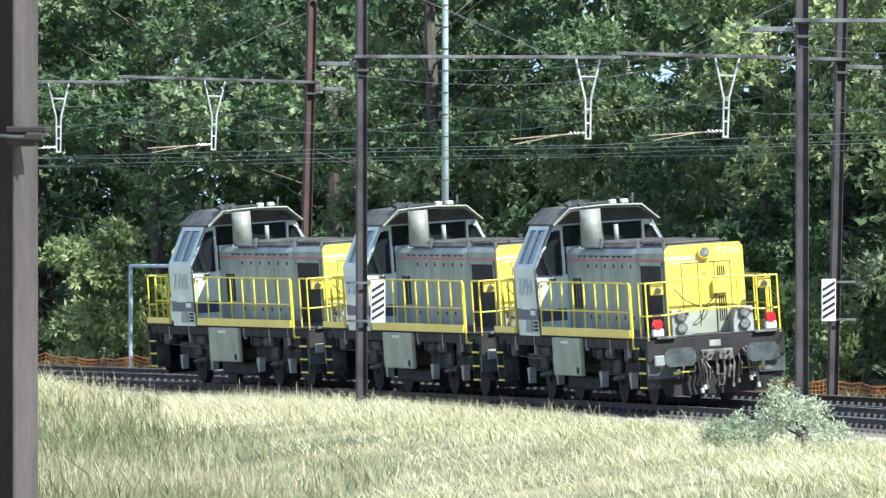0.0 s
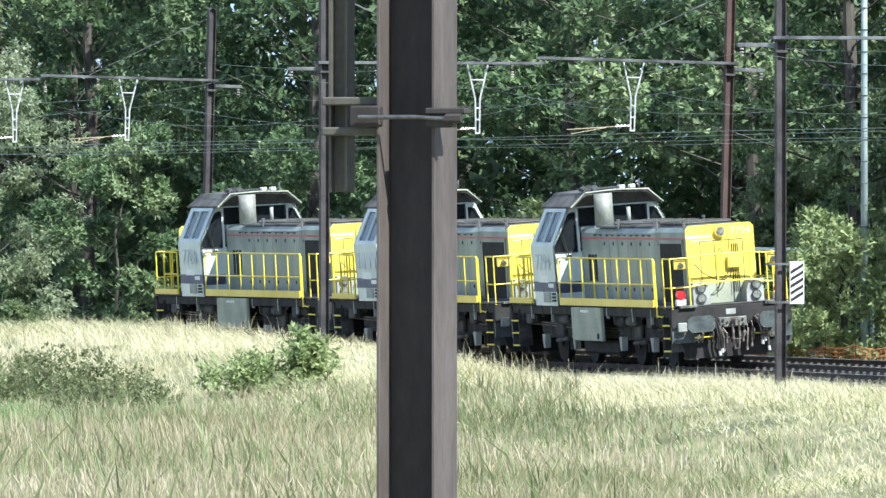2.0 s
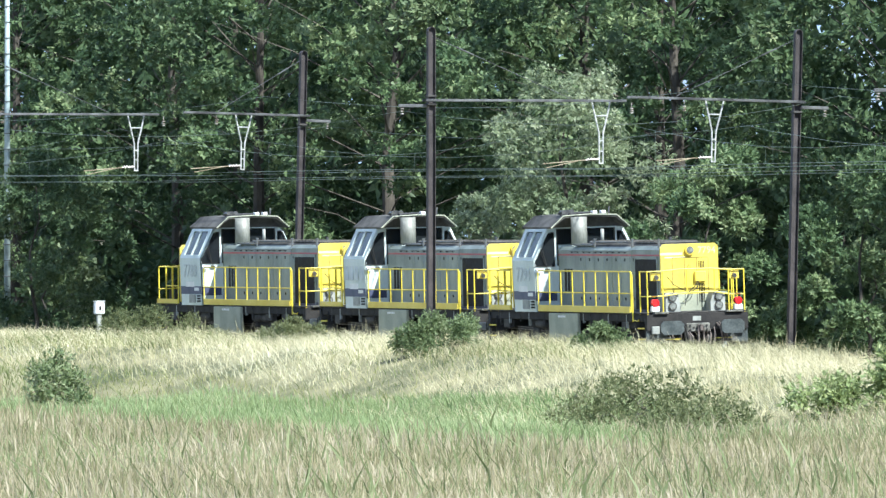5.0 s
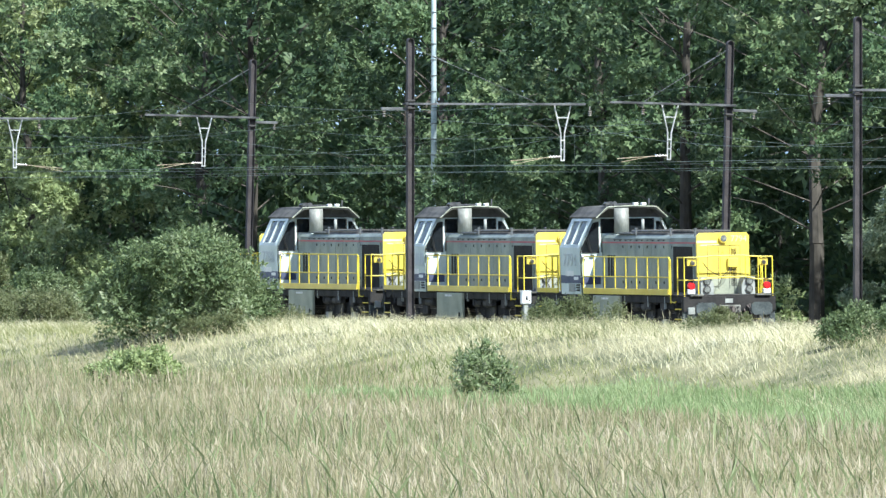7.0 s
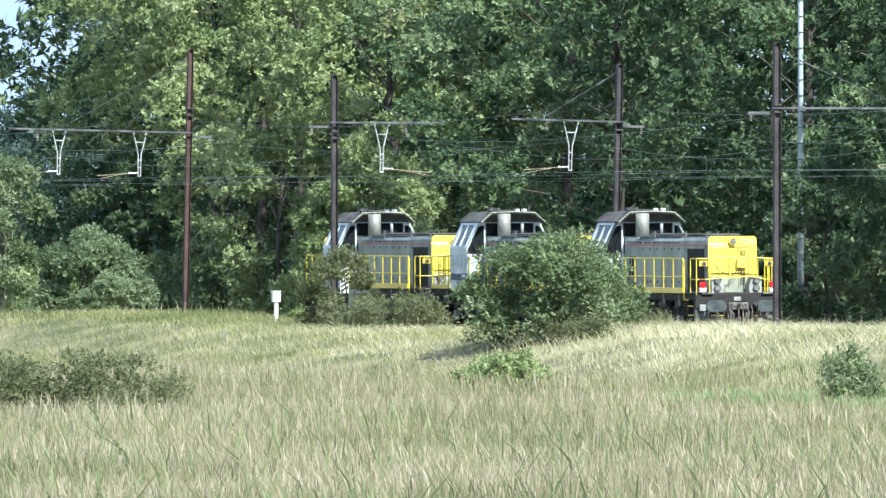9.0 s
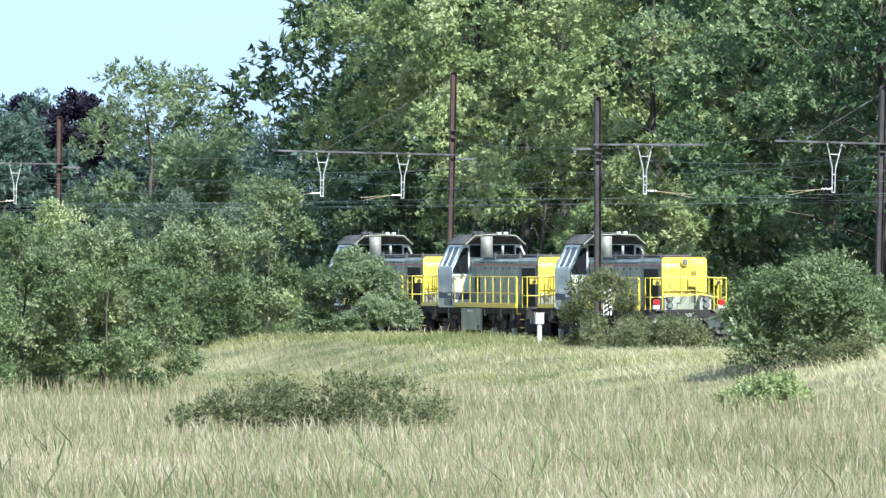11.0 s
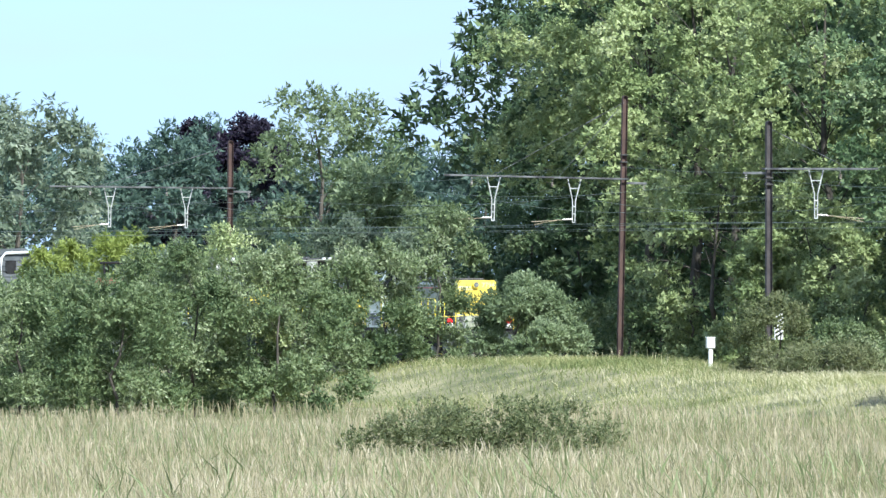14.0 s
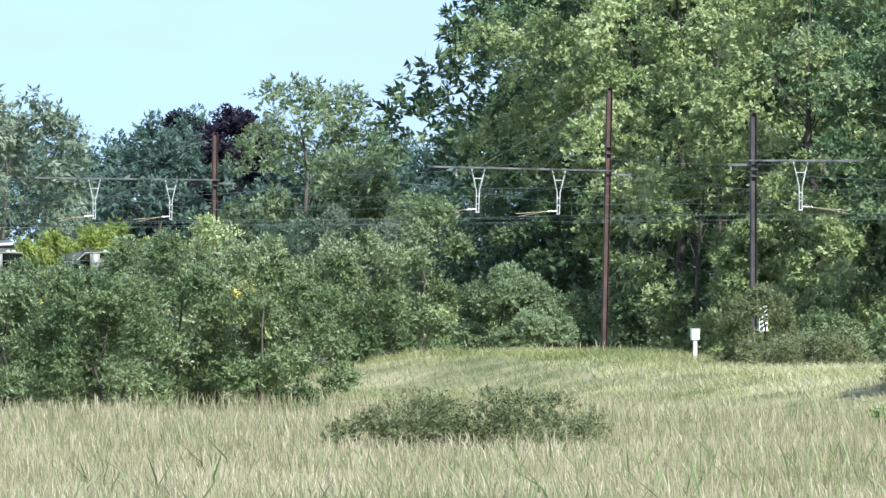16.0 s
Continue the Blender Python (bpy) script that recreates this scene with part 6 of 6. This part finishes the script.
def build_grass():
    rng = np.random.default_rng(77)
    # reeds of the field
    x, y, s, q = scatter(rng, 310000, 160, 425)
    edge = -14.5 + 2.5 * patchy(x, y, 9, 1)
    lush = (q > -22 + 2 * patchy(x, y, 8, 6)) & (s > 18 + 5 * patchy(x, y, 11, 3)) & (s < 76 + 5 * patchy(x, y, 7, 2))
    spare = rng.uniform(0, 1, len(x)) < 0.1
    keep = (q < edge) & (~lush | spare)
    x, y, q, s = x[keep], y[keep], q[keep], s[keep]
    base = np.stack([x, y, ground_z(x, y) - 0.03], 1)
    tall = 0.54 + 0.17 * patchy(x, y, 5, 4)
    n = len(x)
    pick = rng.uniform(0, 1, n)
    g = np.interp(s, [60, 110, 170, 230], [0.26, 0.34, 0.34, 0.28]) + 0.18 * patchy(x, y, 7, 9)
    a, b, c = pick < g, (pick >= g) & (pick < 0.72), pick >= 0.72
    grass_object("reed_leaves", "green reed leaves standing in the field", [blades(rng, base[a], tall[a] * 0.95, 0.014, 0.65)], REEDGREEN)
    grass_object("reed_field", "drying beige reed grass with seed heads filling the field", [blades(rng, base[b], tall[b] * 1.06, 0.013, 0.36, True), blades(rng, base[c], tall[c], 0.011, 0.6)], REED)
    x3, y3, s3, q3 = scatter(rng, 3600, 165, 300)
    ok = q3 < -17
    b3 = np.stack([x3, y3, ground_z(x3, y3) - 0.03], 1)[ok]
    grass_object("broad_reed_leaves", "broad green leaves standing among the reeds", [blades(rng, b3, np.full(len(b3), 0.95), 0.03, 0.6)], REEDGREEN)
    # a lush strip at the bank's foot
    m = 30000
    s2, q2 = rng.uniform(16, 82, m), rng.uniform(-23, -12.5, m)
    px, py, hd = np.interp(s2, GRID, LX), np.interp(s2, GRID, LY), np.interp(s2, GRID, HEAD)
    x2, y2 = px + q2 * np.cos(hd), py - q2 * np.sin(hd)
    b2 = np.stack([x2, y2, ground_z(x2, y2) - 0.03], 1)
    grass_object("lush_grass", "short lush green grass at the foot of the bank", [blades(rng, b2, np.full(m, 0.42), 0.02, 0.5)], LUSH)
    # the bank
    n = 200000
    s, q = rng.uniform(-112, 248, n), rng.uniform(-17.5, -3.4, n)
    near = rng.uniform(0, 1, n) < 0.35
    q = np.where(near, rng.uniform(-8.5, -3.4, n), q)
    px, py, hd = np.interp(s, GRID, LX), np.interp(s, GRID, LY), np.interp(s, GRID, HEAD)
    x, y = px + q * np.cos(hd), py - q * np.sin(hd)
    base = np.stack([x, y, ground_z(x, y) - 0.03], 1)
    green = np.interp(s, [-60, 20, 120, 165, 185, 240], [0.26, 0.06, 0.2, 0.6, 0.88, 0.92]) + 0.3 * patchy(x, y, 6, 5) + np.where(q < -12.5, 0.3, 0.0) + np.where((q < -11.5) & (s > 62) & (s < 112), 0.6, 0.0)
    pick = rng.uniform(0, 1, len(x))
    a = pick < green
    hgt = np.where(q > -8, 0.5, 0.44) + 0.14 * patchy(x, y, 4, 2)
    hgt = hgt * np.interp(s, [-25, 5, 30, 120, 170], [0.55, 0.8, 0.95, 0.85, 0.7])
    fringe = (s < 22) & (q < -9.3 + 1.6 * patchy(x, y, 5, 8) + 0.08 * np.maximum(s, -60)) & (rng.uniform(0, 1, len(x)) < 0.85)
    f, g, a, d = fringe & (pick < 0.5), fringe & (pick >= 0.5), ~fringe & a, ~fringe & ~a
    grass_object("verge_grass", "green and fading grass on the railway bank", [blades(rng, base[a], hgt[a] * 0.85, 0.011, 1.1)], MEADOW)
    grass_object("dry_grass", "pale dry straw-coloured grass on the railway bank", [blades(rng, base[d], hgt[d] * 0.95, 0.0075, 1.35, False, -0.7)], STRAW)
    grass_object("reed_fringe", "beige reed grass with seed heads creeping up the bank", [blades(rng, base[f], hgt[f] * 1.5, 0.011, 0.45, True)], REED)
    grass_object("fringe_leaves", "pale green reed leaves creeping up the bank", [blades(rng, base[g], hgt[g] * 1.4, 0.018, 0.8)], REEDGREEN)
    tall = ~fringe & (q > -6.5) & (pick > 0.95) & (patchy(x, y, 3, 11) > -0.2)
    grass_object("seed_stems", "thin pale seed stems above the grass of the crest", [blades(rng, base[tall], hgt[tall] * 1.45, 0.0045, 0.3, True)], STRAW)
    # beyond the far track
    x, y, s, q = scatter(rng, 60000, 250, 520)
    keep = (q > 7.2) & (q < 13)
    x, y = x[keep], y[keep]
    base = np.stack([x, y, ground_z(x, y) - 0.03], 1)
    grass_object("wayside_grass", "rough green grass beyond the far track", [blades(rng, base, np.full(len(x), 0.4), 0.018, 0.5)], MEADOW)


build_grass()

# ---- beside the far track ----


def build_wayside():
    # orange safety net, in runs between posts
    net = empty("safety_net", "sagging orange plastic safety net behind the far track", "safety net")
    rng = random.Random(8)
    ss = np.arange(-36, 76, 2.4)
    tops = [0.62 + rng.uniform(-0.1, 0.08) for _ in ss]
    for i, s in enumerate(ss):
        bm = new_bm()
        p = at(s, 8.3)
        g = ground_at(p.x, p.y)
        tube(bm, (p.x, p.y, g - 0.05), (p.x, p.y, g + tops[i] + 0.1), 0.015, 5)
        part("net_post", bm, RUST, net)
    for k in range(7):
        bm = new_bm()
        for i in range(len(ss) - 1):
            pts = []
            for u in (0, 0.33, 0.67, 1.0):
                s = ss[i] + (ss[i + 1] - ss[i]) * u
                p = at(s, 8.28)
                g = ground_at(p.x, p.y)
                h = (tops[i] * (1 - u) + tops[i + 1] * u) * (k + 0.5) / 6.5 - 0.07 * 4 * u * (1 - u)
                pts.append((p.x, p.y, g + h))
            for a, b in zip(pts[:-1], pts[1:]):
                tube(bm, a, b, 0.016 if k == 6 else 0.009, 4)
        part("net_strand", bm, ORANGE, net, "orange plastic strand")
    bm = new_bm()
    for s in np.arange(-36, 75.6, 0.3):
        p = at(s, 8.28)
        g = ground_at(p.x, p.y)
        h = float(np.interp(s, ss, tops)) - 0.03
        tube(bm, (p.x, p.y, g), (p.x, p.y, g + h), 0.006, 4)
    tagged(part("net_mesh", bm, ORANGE, net, "orange plastic mesh uprights"), kind="stuff")
    # pipe barrier
    rail = empty("pipe_barrier", "blue-grey painted pipe barrier on tall posts", "barrier")
    ss = np.linspace(35, 70.5, 8)
    pts = [at(s, 10.2) for s in np.arange(33, 71, 1.25)]
    bm = new_bm()
    line(bm, [(p.x, p.y, 2.55) for p in pts], 0.05, 8)
    part("top_pipe", bm, PIPEBLUE, rail)
    for s in ss:
        p = at(s, 10.2)
        bm = new_bm()
        tube(bm, (p.x, p.y, ground_at(p.x, p.y) - 0.1), (p.x, p.y, 2.55), 0.055, 8)
        part("post", bm, PIPEBLUE, rail)
    # equipment cabin
    s0, s1, q0, q1 = 53.5, 60.0, 7.6, 9.7
    mid = (s0 + s1) / 2
    p = at(mid, (q0 + q1) / 2)
    g = ground_at(p.x, p.y)
    cabin = empty("equipment_cabin", "low pale grey sheet-metal equipment cabin with flat roof", "cabin", "", pose(p.x, p.y, g, 0, 0, facing(mid)))
    hl, hw, h = (s1 - s0) / 2, (q1 - q0) / 2, 2.15
    bm = new_bm()
    box(bm, -hl, hl, -hw, hw, 0, h, 0.02)
    part("body", bm, CABINET, cabin)
    bm = new_bm()
    box(bm, -hl - 0.06, hl + 0.06, -hw - 0.06, hw + 0.06, h, h + 0.07, 0.015)
    part("roof", bm, WHITEPAINT, cabin, "white flat roof")
    for x0, x1, z0, z1 in ((-hl + 0.1, -0.2, 0.1, 1.15), (-hl + 0.1, -0.2, 1.2, h - 0.1), (0.1, hl - 0.1, 0.1, h - 0.1)):
        bm = new_bm()
        box(bm, x0, x1, -hw - 0.02, -hw, z0, z1, 0.008)
        part("panel", bm, CABINET, cabin)
    for z in (0.5, 1.9):
        bm = new_bm()
        box(bm, hl, hl + 0.015, -hw + 0.1, hw - 0.1, z, z + 0.03)
        part("seam", bm, PALEBOX, cabin)
    for x in (-0.15, hl - 0.06):
        bm = new_bm()
        box(bm, x, x + 0.06, -hw - 0.03, -hw, 0.02, h - 0.02)
        part("corner_strip", bm, PALEBOX, cabin)
    # pale bags and rubble by the net
    for i, (s, q) in enumerate(((62, 7.6), (-24, 8.0), (-27, 8.0), (30, 7.7))):
        bm = new_bm()
        bmesh.ops.create_icosphere(bm, subdivisions=2, radius=0.2)
        r = random.Random(i)
        for v in bm.verts:
            v.co = Vector((v.co.x * 1.5, v.co.y, max(-0.1, v.co.z * 0.6))) * r.uniform(0.85, 1.15)
        o = link("white_bag", bm, WHITEPAINT, None, True)
        p = at(s, q)
        o.matrix_basis = pose(p.x, p.y, ground_at(p.x, p.y) + 0.08, 0, 0, i * 50)
        tagged(o, "crumpled white plastic bag lying by the track", "bag", "bags by the track")
    # loose stones along the near ballast edge
    rng = np.random.default_rng(9)
    n = 9000
    s, q = rng.uniform(-45, 60, n), -2.3 - np.abs(rng.normal(0, 0.7, n))
    px, py, h = np.interp(s, GRID, LX), np.interp(s, GRID, LY), np.interp(s, GRID, HEAD)
    x, y = px + q * np.cos(h), py - q * np.sin(h)
    z = ground_z(x, y)
    tet = np.array([[1, 0, -0.4], [-0.5, 0.9, -0.4], [-0.5, -0.9, -0.4], [0, 0, 0.8]])
    f = [(0, 2, 1), (0, 1, 3), (1, 2, 3), (2, 0, 3)]
    size = rng.uniform(0.02, 0.055, n)
    ang = rng.uniform(0, 6.28, n)
    ca, sa = np.cos(ang), np.sin(ang)
    v = np.empty((n, 4, 3))
    for k in range(4):
        v[:, k, 0] = x + size * (tet[k, 0] * ca - tet[k, 1] * sa)
        v[:, k, 1] = y + size * (tet[k, 0] * sa + tet[k, 1] * ca)
        v[:, k, 2] = z + size * (tet[k, 2] + 0.3)
    corners = np.concatenate([v[:, list(t)] for t in f], 1).reshape(-1, 3)
    tagged(soup("ballast_stones", corners, STONE, 3), "loose broken ballast stones along the track edge", "stones", kind="stuff")


build_wayside()


def build_distance():
    f = 22.629
    # a slate-clad shed with white rounded trim, half behind the hedge
    x, y = from_eye(4725 / f, 600)
    shed = empty("slatted_shed", "dark grey slatted shed with white rounded window trim", "shed", "", pose(x, y, ground_at(x, y), 0, 0, 12))
    bm = new_bm()
    prism(bm, [(-1.6, 0), (-1.6, 5.0), (0.9, 5.1), (1.3, 4.7), (1.3, 0)], -3, 3, "y")
    part("body", bm, SLATE, shed)
    for k in range(16):
        bm = new_bm()
        box(bm, -1.6, 0.7, -3.03, -3.0, 1.0 + k * 0.25, 1.2 + k * 0.25, 0.01)
        part("slat", bm, SLATE, shed)
    bm = new_bm()
    line(bm, [(-0.2, -3.06, 3.2), (-0.2, -3.06, 4.6), (0.0, -3.06, 4.85), (1.2, -3.06, 4.9)], 0.07, 8)
    part("trim", bm, WHITEPAINT, shed, "white rounded trim")
    bm = new_bm()
    box(bm, 0.0, 0.5, -3.05, -3.0, 3.9, 4.5, 0.05)
    part("window", bm, VENT, shed, "small dark window")
    # a low red roof
    x, y = from_eye(4535 / f, 585)
    hut = empty("red_roofed_hut", "small hut with a weathered clay-red roof behind the hedge", "hut", "", pose(x, y, ground_at(x, y), 0, 0, 10))
    bm = new_bm()
    box(bm, -1.6, 0.6, -1.5, 1.5, 0, 3.4, 0.03)
    part("wall", bm, SLATE, hut)
    bm = new_bm()
    prism(bm, [(-1.8, 3.4), (0.8, 3.4), (0.6, 3.75), (-1.5, 3.75)], -1.7, 1.7, "y")
    part("roof", bm, CLAY, hut, "weathered clay-red roof")
    bm = new_bm()
    tube(bm, (-0.4, 0, 3.7), (-0.4, 0, 4.5), 0.05, 6)
    box(bm, -0.6, 0.5, -0.1, 0.1, 4.4, 4.5, 0.02)
    part("vent", bm, VENT, hut, "dark roof vent")


build_distance()

motions()
